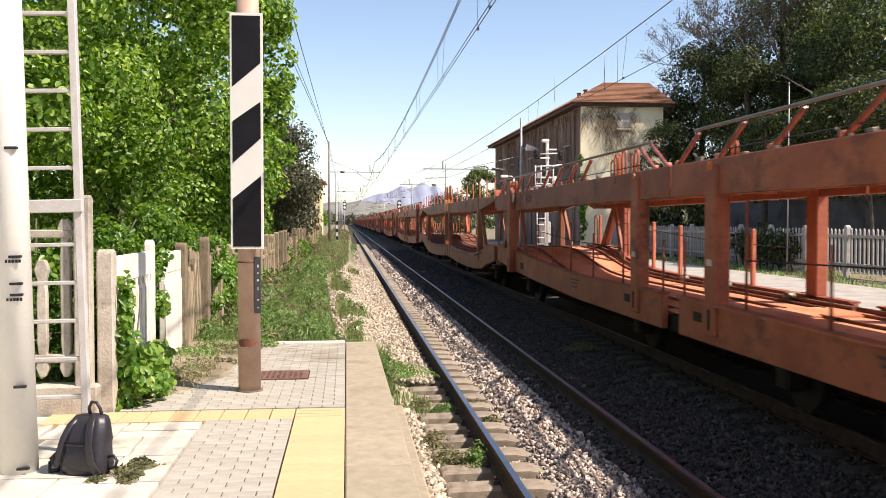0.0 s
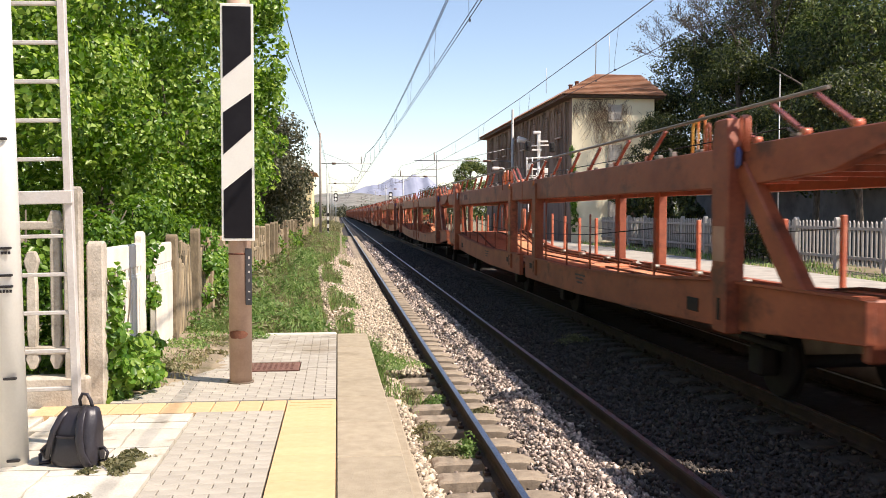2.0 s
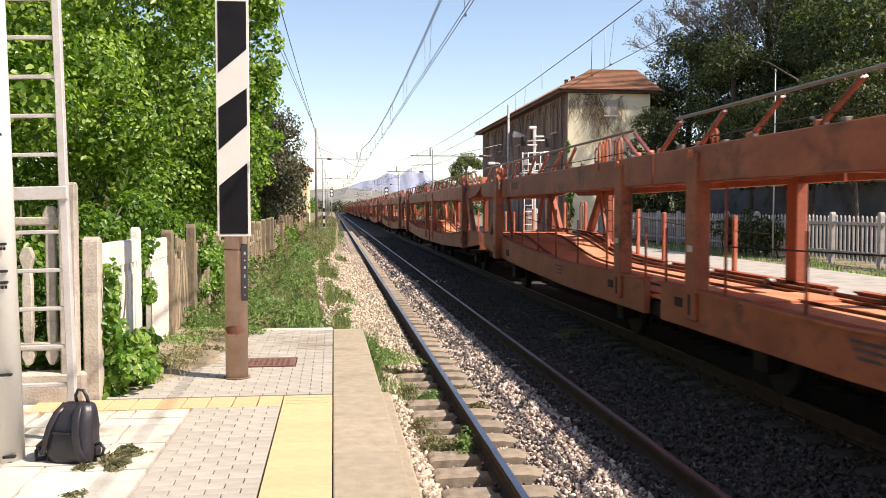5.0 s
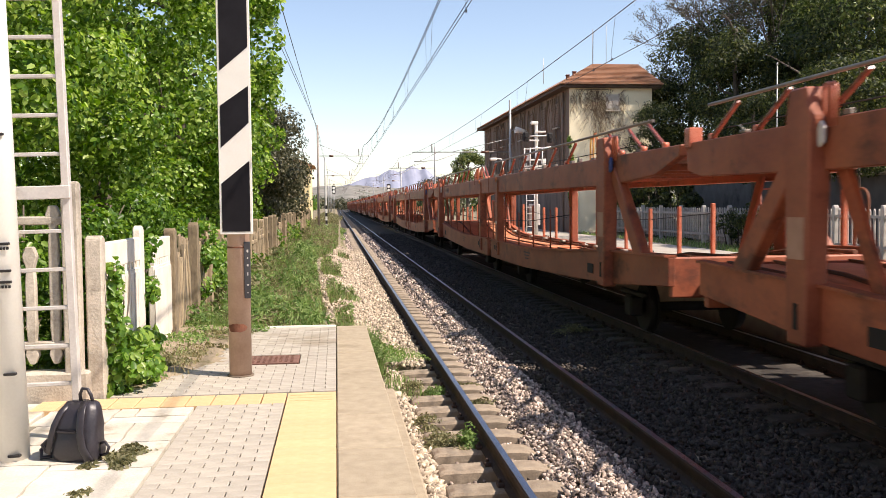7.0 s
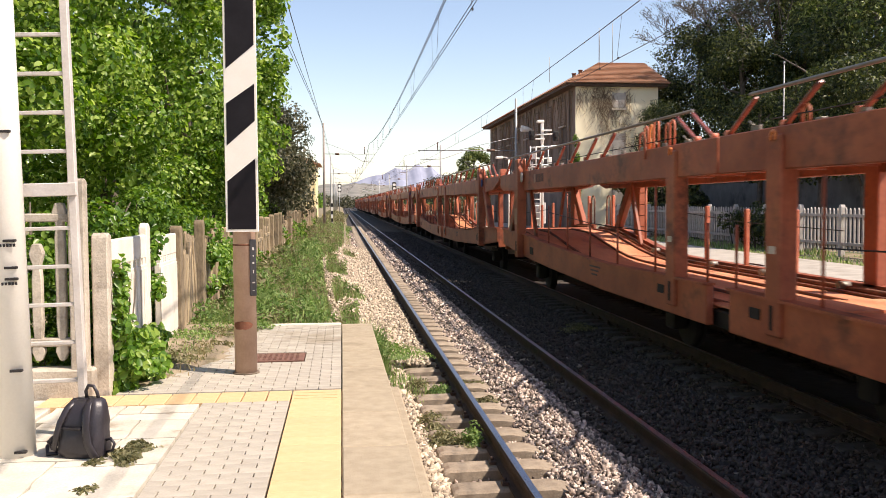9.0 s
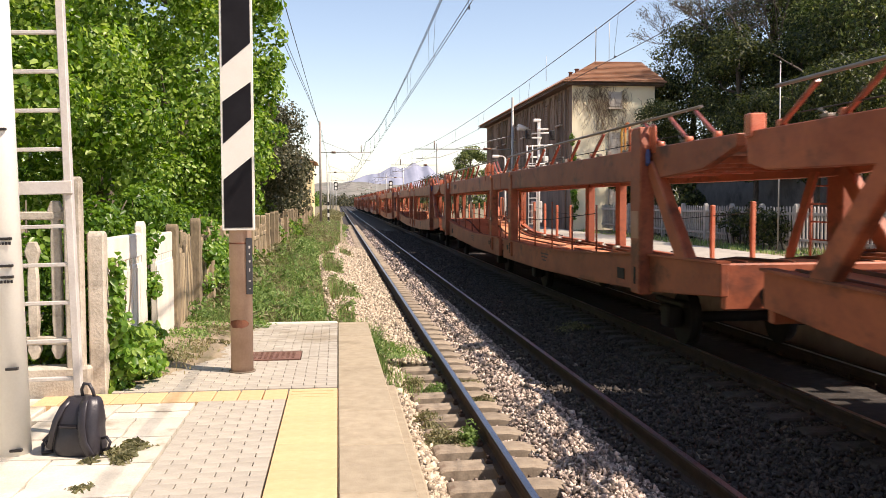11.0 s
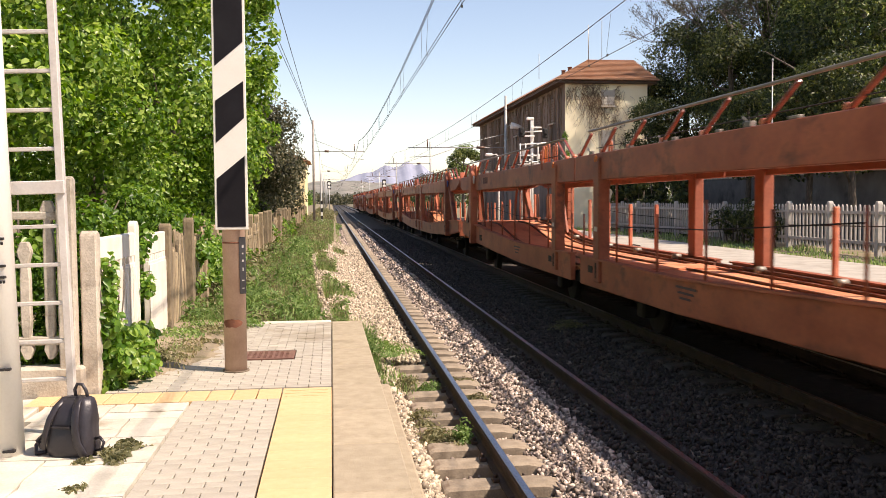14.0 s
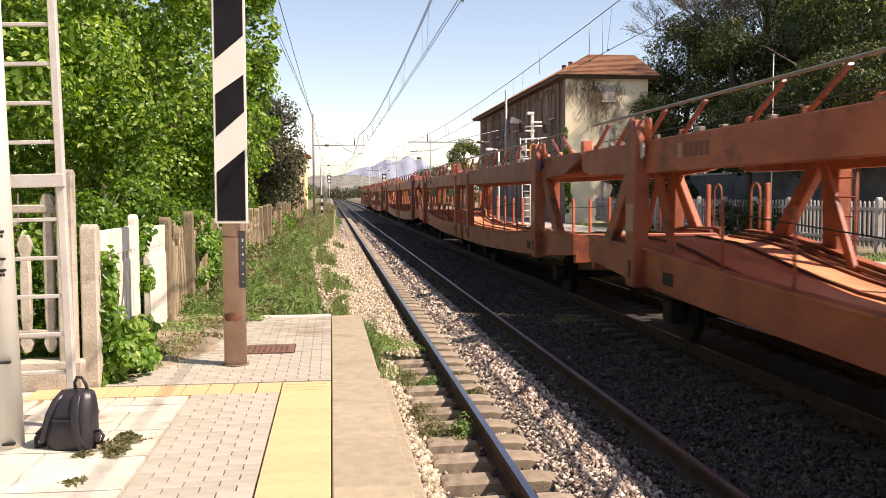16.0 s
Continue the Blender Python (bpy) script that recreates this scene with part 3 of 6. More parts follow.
for i, (x0, x1, y0, y1) in enumerate(SLABS):
    bm = bmesh.new()
    ring = []
    for k in range(24):
        f = k / 6
        u, v = [(f, 0), (1, f - 1), (3 - f, 1), (0, 4 - f)][int(f)]
        x, y = x0 + (x1 - x0) * u, y0 + (y1 - y0) * v
        x += 0.022 * noise.noise((x * 5, y * 5, 1.0)) * (x1 < -1.2 or u < 0.9)
        y += 0.022 * noise.noise((x * 5, y * 5, 7.0)) * (y1 < 7.4 or v < 0.9)
        ring.append((x + 0.005 * (1 - 2 * u), y + 0.005 * (1 - 2 * v)))
    prism(bm, ring, "z", Z_PLAT - 0.09, Z_PLAT + RNG.uniform(-0.0015, 0.0015))
    part("stone_slab", bm, "slab", platform)
part("stone_slab", boxed((-6.0, -14, Z_PLAT - 0.12), (-2.31, 7.8, Z_PLAT - 0.004), 0.01), "slab", platform)
# dirt washed over the pavers at the foot of the fence
n_x, n_y = 34, 80
verts, faces = [], []
for j in range(n_y):
    for i in range(n_x):
        x, y = -2.05 + 1.15 * i / (n_x - 1), 8.3 + 4.0 * j / (n_y - 1)
        edge = -1.75 + 0.62 * min(1.0, max(0.0, (y - 8.5) / 1.4)) + 0.22 * noise.noise((x * 1.5, y * 1.5, 2.0))
        z = Z_PLAT - 0.004 + 0.09 * (edge - x) + 0.022 * noise.noise((x * 7, y * 7, 5.0)) + 0.008 * noise.noise((x * 25, y * 25, 1.0))
        verts.append((x, y, min(z, Z_PLAT + 0.05)))
for j in range(n_y - 1):
    for i in range(n_x - 1):
        faces.append((j * n_x + i, j * n_x + i + 1, (j + 1) * n_x + i + 1, (j + 1) * n_x + i))
tagged(raw("dirt", verts, faces, "dirt", smooth=True), "dry dirt washed over the pavers beside the fence", "dirt", kind="stuff")
part("end_kerb", boxed((-0.95, 12.16, Z_PLAT - 0.3), (-0.02, 12.30, Z_PLAT + 0.012), 0.012), "slab", platform, "pale end kerb")
cover = part("drain_cover", boxed((-0.92, 9.42, Z_PLAT - 0.05), (-0.40, 9.90, Z_PLAT + 0.004), 0.004), "drain", platform, "rusty iron drain cover in the paving")
bm = bmesh.new()
for i in range(8):
    for j in range(8):
        box(bm, (-0.88 + 0.056 * i, 9.46 + 0.052 * j, Z_PLAT + 0.004), (-0.85 + 0.056 * i, 9.485 + 0.052 * j, Z_PLAT + 0.010))
part("cover_studs", bm, "drain", cover)

# ---- far platform ----
plat2 = tagged(base("platform"), "worn concrete platform behind the train", "platform", kind="structure")
part("platform_body", boxed((7.78, -40, -0.45), (13.1, 75, 0.52), 0.02), "asphalt", plat2)
part("edge_slab", boxed((7.66, -40, 0.36), (8.2, 75, 0.56), 0.02), "coping", plat2, "pale concrete edge")


# ---- board pole ----
def board_pole():
    t = tagged(base("distance_board_pole", pose(-0.915, 8.80, Z_PLAT)), "striped black and white board on a brown steel pole", "railway sign")
    part("pole", tubed([(0, 0, -0.02), (0, 0, 4.6)], 0.105, 20), "pole_brown", t)
    part("collar", tubed([(0, 0, 0.0), (0, 0, 0.012)], 0.125, 20), "joint", t, "mortar ring at the foot")
    bm = bmesh.new()
    ring_lo, ring_hi = [], []
    for k in range(15):
        a = -2.75 + 2.0 * k / 14
        taper = 1 - abs(2 * k / 14 - 1) ** 4
        z = 0.465 + 0.010 * noise.noise((k * 0.5, 0, 0))
        ring_lo.append(bm.verts.new((0.1065 * math.cos(a), 0.1065 * math.sin(a), z - 0.040 * taper)))
        ring_hi.append(bm.verts.new((0.1065 * math.cos(a), 0.1065 * math.sin(a), z + 0.036 * taper)))
    for k in range(14):
        bm.faces.new((ring_lo[k], ring_lo[k + 1], ring_hi[k + 1], ring_hi[k]))
    part("rust_patch", bm, "rust", t, "patch of dark red rust")
    part("rust_band", tubed([(0, 0, 1.21), (0, 0, 1.225)], 0.108, 20), "rust", t, "thin strap")
    bd = part("board", boxed((-0.15, -0.135, 1.34), (0.15, -0.115, 3.52), 0.004), "board_white", t, "white board with slanted black bars")
    w = 0.128
    for z0, z1, z2, z3 in ((1.366, 1.366, 1.81, 2.02), (2.138, 2.367, 2.524, 2.706), (2.842, 3.06, 3.494, 3.494)):
        part("black_bar", prismed([(-w, z0), (w, z1), (w, z3), (-w, z2)], "y", -0.139, -0.1355), "board_black", bd)
    for z in (1.6, 2.4, 3.2):
        part("clamp", boxed((-0.12, -0.116, z), (0.12, 0.0, z + 0.05), 0.005), "ladder", t)
    pl = part("number_plate", boxed((0.058, -0.103, 0.74), (0.118, -0.085, 1.27), 0.004), "plate_dark", t, "dark plate with a column of pale marks")
    for z, w, h in ((0.79, 0.018, 0.006), (0.86, 0.020, 0.012), (0.955, 0.008, 0.03), (1.04, 0.016, 0.02), (1.11, 0.010, 0.014), (1.17, 0.016, 0.026)):
        part("mark", boxed((0.092 - w / 2, -0.106, z), (0.092 + w / 2, -0.1025, z + h)), "ladder", pl)
    return t


board_pole()


# ---- signal post with ladder ----
def signal_post():
    t = tagged(base("signal_post", pose(-2.09, 6.10, Z_PLAT, 0, -1.3, 0)), "white painted steel post with a galvanised ladder", "signal post")
    part("post", tubed([(0, 0, -0.05), (0, 0, 5.2)], 0.115, 24), "white_metal", t)
    for z in (0.03, 0.55, 1.13, 1.20, 1.37, 2.05):
        part("strap", boxed((0.02, -0.119, z), (0.095, -0.085, z + 0.016), 0.003), "iron", t, "black mark on the post")
    for z in (1.10, 1.34):
        for k in range(5):
            part("mark", boxed((0.0 + 0.02 * k, -0.1185, z), (0.012 + 0.02 * k, -0.105, z + 0.018)), "iron", t)
    lad = part("ladder", tubed([(-0.06, 0.42, 0.30), (-0.06, 0.42, 5.2)], 0.02, 4), "ladder", t, "galvanised steel ladder")
    part("stile", boxed((0.285, 0.385, 0.24), (0.335, 0.45, 5.2), 0.004), "ladder", lad)
    for i in range(18):
        part("rung", boxed((-0.08, 0.395, 0.378 + 0.2615 * i), (0.30, 0.435, 0.404 + 0.2615 * i), 0.004), "ladder", lad)
    part("bracket", boxed((-0.13, 0.365, 1.655), (0.345, 0.395, 1.745), 0.006), "ladder", t, "flat steel bracket holding the ladder")
    part("bracket", boxed((-0.13, 0.0, 1.67), (-0.09, 0.40, 1.73), 0.006), "ladder", t)
    part("bracket", boxed((-0.13, 0.0, 4.12), (-0.09, 0.44, 4.18), 0.006), "ladder", t)
    part("bracket", boxed((-0.13, 0.0, 0.42), (-0.09, 0.44, 0.48), 0.006), "ladder", t)
    return t


signal_post()


# ---- backpack ----
def backpack():
    t = tagged(base("backpack", pose(-1.645, 6.02, Z_PLAT, 0, 0, -14)), "small black leather backpack standing on the paving", "backpack")
    bm = bmesh.new()
    rings = []
    # z, half width to either side, half depth, lean: slumped, wide at the foot, flat on top
    for z, wl_, wr, d, cy in ((0.0, 0.135, 0.135, 0.08, 0), (0.010, 0.165, 0.160, 0.098, 0), (0.05, 0.180, 0.166, 0.104, 0), (0.11, 0.172, 0.163, 0.104, 0.0), (0.165, 0.160, 0.158, 0.100, 0.004), (0.19, 0.152, 0.154, 0.094, 0.006), (0.215, 0.148, 0.152, 0.094, 0.010), (0.27, 0.132, 0.146, 0.084, 0.018), (0.32, 0.116, 0.138, 0.070, 0.026), (0.352, 0.104, 0.126, 0.054, 0.032), (0.366, 0.082, 0.104, 0.030, 0.036)):
        ring = []
        for k in range(36):
            a = 2 * math.pi * k / 36
            ca, sa = math.cos(a), math.sin(a)
            w = wr if ca > 0 else wl_
            dent = 1 + 0.05 * noise.noise((ca * 2.2, sa * 2.2, z * 11)) + 0.02 * noise.noise((ca * 6, sa * 6, z * 30))
            ring.append(bm.verts.new((0.94 * dent * w * math.copysign(abs(ca) ** 0.62, ca), cy + dent * d * math.copysign(abs(sa) ** 0.7, sa), z + (0.012 * noise.noise((ca * 2, sa * 2, z * 9)) if z > 0.02 else 0))))
        rings.append(ring)
    for a, b in zip(rings, rings[1:]):
        for k in range(36):
            bm.faces.new((a[k], a[(k + 1) % 36], b[(k + 1) % 36], b[k])).smooth = True
    bm.faces.new(rings[0][::-1])
    bm.faces.new(rings[-1])
    body = part("body", bm, "leather", t)
    part("seam", tubed([(-0.13, -0.075, 0.200), (-0.07, -0.097, 0.203), (0.0, -0.101, 0.204), (0.07, -0.097, 0.204)], 0.007, 6), "board_black", body, "dark horizontal seam")
    part("pocket_welt", boxed((-0.09, -0.108, 0.186), (0.035, -0.094, 0.204), 0.005), "leather", body)
    part("handle", tubed([(0.005, 0.03, 0.355), (0.0, 0.025, 0.41), (0.02, 0.02, 0.448), (0.055, 0.02, 0.445), (0.075, 0.025, 0.405), (0.085, 0.03, 0.355)], 0.011, 8), "leather", t)

    def strap(pts, w, name="strap"):
        bm = bmesh.new()
        pts = [Vector(p) for p in pts]
        rows = []
        for i, p in enumerate(pts):
            d = (pts[min(i + 1, len(pts) - 1)] - pts[max(i - 1, 0)]).normalized()
            side = d.cross(Vector((0, -1, 0.15))).normalized() * w
            out = side.cross(d).normalized() * 0.006
            rows.append([bm.verts.new(p + q) for q in (-side, -side * 0.8 + out, side * 0.8 + out, side, side * 0.8 - out, -side * 0.8 - out)])
        for a, b in zip(rows, rows[1:]):
            for k in range(6):
                bm.faces.new((a[k], a[(k + 1) % 6], b[(k + 1) % 6], b[k])).smooth = True
        bm.faces.new(rows[0][::-1])
        bm.faces.new(rows[-1])
        return part(name, bm, "leather", t)

    strap([(0.045, 0.0, 0.365), (0.055, -0.055, 0.335), (0.062, -0.093, 0.27), (0.066, -0.110, 0.19), (0.082, -0.116, 0.10), (0.115, -0.108, 0.03), (0.125, -0.098, 0.012)], 0.026)
    strap([(-0.055, 0.0, 0.36), (-0.085, -0.06, 0.31), (-0.118, -0.088, 0.23), (-0.142, -0.098, 0.14), (-0.165, -0.085, 0.05)], 0.020)
    for s in (-1, 1):
        part("loop", tubed([(s * 0.155, -0.02, 0.03), (s * 0.205, -0.04, 0.05), (s * 0.225, -0.05, 0.095), (s * 0.195, -0.04, 0.125), (s * 0.155, -0.02, 0.11)], 0.010, 6), "leather", t)
    part("strap_end", tubed([(-0.17, -0.03, 0.02), (-0.23, -0.05, 0.012), (-0.26, 0.0, 0.05), (-0.24, 0.04, 0.08), (-0.17, 0.03, 0.09)], 0.014, 6), "leather", t)
    return t


backpack()


# added plain wall, never in view: blocks sky light on the train's near side
wall_west = tagged(base("wall_west", pose(-4.4, 0, 0)), "plain weathered plaster wall added out of view to block sky light", "wall", kind="structure")
part("wall_face", boxed((-0.4, -40, -0.2), (0, 2.4, 10.5), 0.02), "drab", wall_west)
part("wall_plinth", boxed((0.002, -40, 0.3), (0.06, 2.4, 1.1), 0.01), "grey_wall", wall_west)


# ---- left fence ----
FENCE = tagged(base("concrete_fence", pose(-2.02, 0, Z_PLAT)), "old concrete picket fence beside the platform, part whitewashed", "fence")


def fence_post(y, h=1.33, w=0.085, mat="concrete", x=0.0, rz=0, rx=0, depth=0.068):
    bm = bmesh.new()
    pr = [(-w, -0.3), (w, -0.3)] + [(w * math.cos(math.pi * k / 10), h - w * 0.75 + w * 0.75 * math.sin(math.pi * k / 10)) for k in range(11)]
    prism(bm, pr, "x", -depth, depth, 0.012)
    return part("post", bm, mat, FENCE, "", pose(x, y, -0.02, rx, 0, rz))


def picket_panel(y0, y1, h, mat, x=-0.02, miss=(), lean=0.0):
    """A concrete panel of upright pickets between two rails."""
    ln = y1 - y0
    pan = part("panel", boxed((-0.04, 0, 0.12), (0.04, ln, 0.24), 0.01), mat, FENCE, "", pose(x, y0, 0, 0, lean, 0))
    part("top_rail", boxed((-0.04, 0, h - 0.28), (0.04, ln, h - 0.19), 0.01), mat, pan)
    n = max(3, int(ln / 0.155))
    for i in range(n):
        if i in miss:
            continue
        c = ln * (i + 0.5) / n
        hh = h + RNG.uniform(-0.04, 0.02)
        w = 0.060
        bm = prismed([(c - w, 0.02), (c + w, 0.02), (c + w, hh - 0.10), (c + w * 0.5, hh - 0.02), (c, hh), (c - w * 0.5, hh - 0.02), (c - w, hh - 0.10)], "x", -0.028, 0.028, 0.008)
        part("picket", bm, mat, pan)
    return pan


def solid_panel(y0, y1, h, mat="white_concrete", lean=0.0, label="whitewashed panel with a row of slots"):
    ln = y1 - y0
    pan = part("panel", boxed((-0.035, 0, 0.05), (0.035, ln, h - 0.30), 0.01), mat, FENCE, label, pose(-0.02, y0, 0, 0, lean, 0))
    part("top_band", boxed((-0.035, 0, h - 0.24), (0.035, ln, h), 0.012), mat, pan)
    for i in range(9):
        c = ln * (i + 0.5) / 9
        part("slot_bar", boxed((-0.03, c - 0.05, h - 0.305), (0.03, c + 0.05, h - 0.235)), mat, pan)
    for i in range(10):
        c = ln * (i + 0.5) / 10
        part("rib", boxed((0.035, c - 0.055, 0.10), (0.042, c + 0.055, h - 0.34), 0.004), mat, pan)
    return pan


def board_panel(y0, y1, h, lean=0.0, seed=0):
    """A weathered panel of close upright boards with broken tops."""
    rnd = random.Random(seed)
    ln = y1 - y0
    pan = part("panel", boxed((-0.045, 0, 0.30), (-0.015, ln, 0.42), 0.008), "brown_concrete", FENCE, "stained panel leaning in weeds", pose(-0.02, y0, 0, 0, lean, 0))
    part("top_rail", boxed((-0.045, 0, h - 0.30), (-0.015, ln, h - 0.20), 0.008), "brown_concrete", pan)
    y = 0.0
    while y < ln - 0.05:
        w = min(rnd.uniform(0.10, 0.17), ln - y)
        hh = h + rnd.uniform(-0.12, 0.05)
        q = rnd.uniform(-0.03, 0.03)
        off = rnd.uniform(-0.012, 0.012)
        bm = prismed([(y + 0.006, 0.0), (y + w - 0.006, 0.0), (y + w - 0.006 + q * 0.4, hh - 0.04 + q), (y + w * 0.55, hh), (y + 0.008 + q * 0.4, hh - 0.05 - q)], "x", -0.014 + off, 0.022 + off, 0.006)
        part("board", bm, "brown_concrete", pan)
        y += w
    return pan


fence_post(7.92, 1.84, 0.06, "concrete", -0.16)
fence_post(8.02, 1.385, 0.072)
fence_post(9.80, 1.43, 0.085, "white_concrete", -0.015, depth=0.042)
fence_post(11.55, 1.36, 0.085, "brown_concrete")
fence_post(13.35, 1.40, 0.10, "brown_concrete", 0, 3, -3)
fence_post(14.7, 1.36, 0.12, "brown_concrete", 0.02, 0, 3)
yy = 16.4
while yy < 75:
    fence_post(yy, 1.30 + RNG.uniform(-0.08, 0.08), 0.10, "brown_concrete", RNG.uniform(-0.04, 0.04), 0, RNG.uniform(-3, 3))
    yy += 1.75
solid_panel(8.10, 9.73, 1.29)
solid_panel(10.45, 11.46, 1.25)
board_panel(11.66, 12.5, 1.08, 3.0, 1)
board_panel(12.55, 13.2, 1.20, -2.0, 2)
board_panel(13.5, 14.55, 1.18, 2.0, 3)
yy = 14.9
k = 0
while yy < 74:
    picket_panel(yy, yy + 1.45, 1.02 + RNG.uniform(-0.12, 0.1), "brown_concrete", -0.02, ((k * 3) % 9, (k * 5) % 9, (k * 7) % 11), RNG.uniform(-6, 6))
    yy += 1.75
    k += 1
# the fence turns away behind the ladder: open balusters with diamond ends on a low wall
t = tagged(base("baluster_fence", pose(-2.12, 7.95, Z_PLAT)), "concrete baluster fence on a low stone plinth", "fence")
part("plinth", boxed((-2.6, -0.10, -0.05), (0.06, 0.10, 0.24), 0.02), "concrete", t)
part("rail", boxed((-2.6, -0.04, 0.42), (0.0, 0.04, 0.49), 0.01), "concrete", t)
part("rail", boxed((-2.6, -0.04, 1.46), (0.0, 0.04, 1.53), 0.01), "concrete", t)
for i in range(13):
    c = -0.21 - 0.19 * i
    h0 = 1.62 if i % 2 == 0 else 1.28
    bm = prismed([(c - 0.02, 0.30), (c + 0.02, 0.30), (c + 0.055, 0.38), (c + 0.03, 0.48), (c + 0.040, 0.6), (c + 0.040, h0 - 0.3), (c + 0.03, h0 - 0.18), (c + 0.06, h0 - 0.08), (c + 0.03, h0), (c - 0.03, h0), (c - 0.06, h0 - 0.08), (c - 0.03, h0 - 0.18), (c - 0.040, h0 - 0.3), (c - 0.040, 0.6), (c - 0.03, 0.48), (c - 0.055, 0.38)], "y", -0.035, 0.035, 0.008)
    part("baluster", bm, "concrete", t)


# ---- the train: articulated car carriers ----
def wheel_mesh():
    bm = bmesh.new()
    tube(bm, [(-0.07, 0, 0), (0.07, 0, 0)], 0.40, 24)
    tube(bm, [(0.05, 0, 0), (0.075, 0, 0)], 0.43, 24)
    tube(bm, [(-0.16, 0, 0), (-0.06, 0, 0)], 0.12, 12)
    return bm


def inverted_u(x, y, z0, z1, w, along="y"):
    pts = []
    for k in range(9):
        a = math.pi * k / 8
        u = -math.cos(a) * w
        v = z1 - w + math.sin(a) * w
        pts.append((x, y + u, v) if along == "y" else (x + u, y, v))
    first, last = pts[0], pts[-1]
    return [(first[0], first[1], z0)] + pts + [(last[0], last[1], z0)]


def running_gear(t, axles):
    for ya in axles:
        ax = part("axle", tubed([(-0.95, ya, 0.42), (0.95, ya, 0.42)], 0.08, 8), "iron", t)
        for s in (-1, 1):
            part("wheel", wheel_mesh(), "iron", t, "", pose(s * 0.75, ya, 0.42, 0, 0, 180 if s > 0 else 0))
            part("axle_box", boxed((s * 0.98 - 0.12, ya - 0.16, 0.28), (s * 0.98 + 0.12, ya + 0.16, 0.62), 0.03), "iron", t)
            part("leaf_spring", boxed((s * 0.98 - 0.05, ya - 0.6, 0.62), (s * 0.98 + 0.05, ya + 0.6, 0.70), 0.02), "iron", t)


# the lower deck dips between the end portals: distance from the middle, height
FLOOR = [(0.5, 0.86), (7.4, 0.86), (8.6, 0.88), (9.5, 0.92), (10.4, 1.01), (11.4, 1.14), (12.3, 1.27), (13.1, 1.36), (14.7, 1.40)]


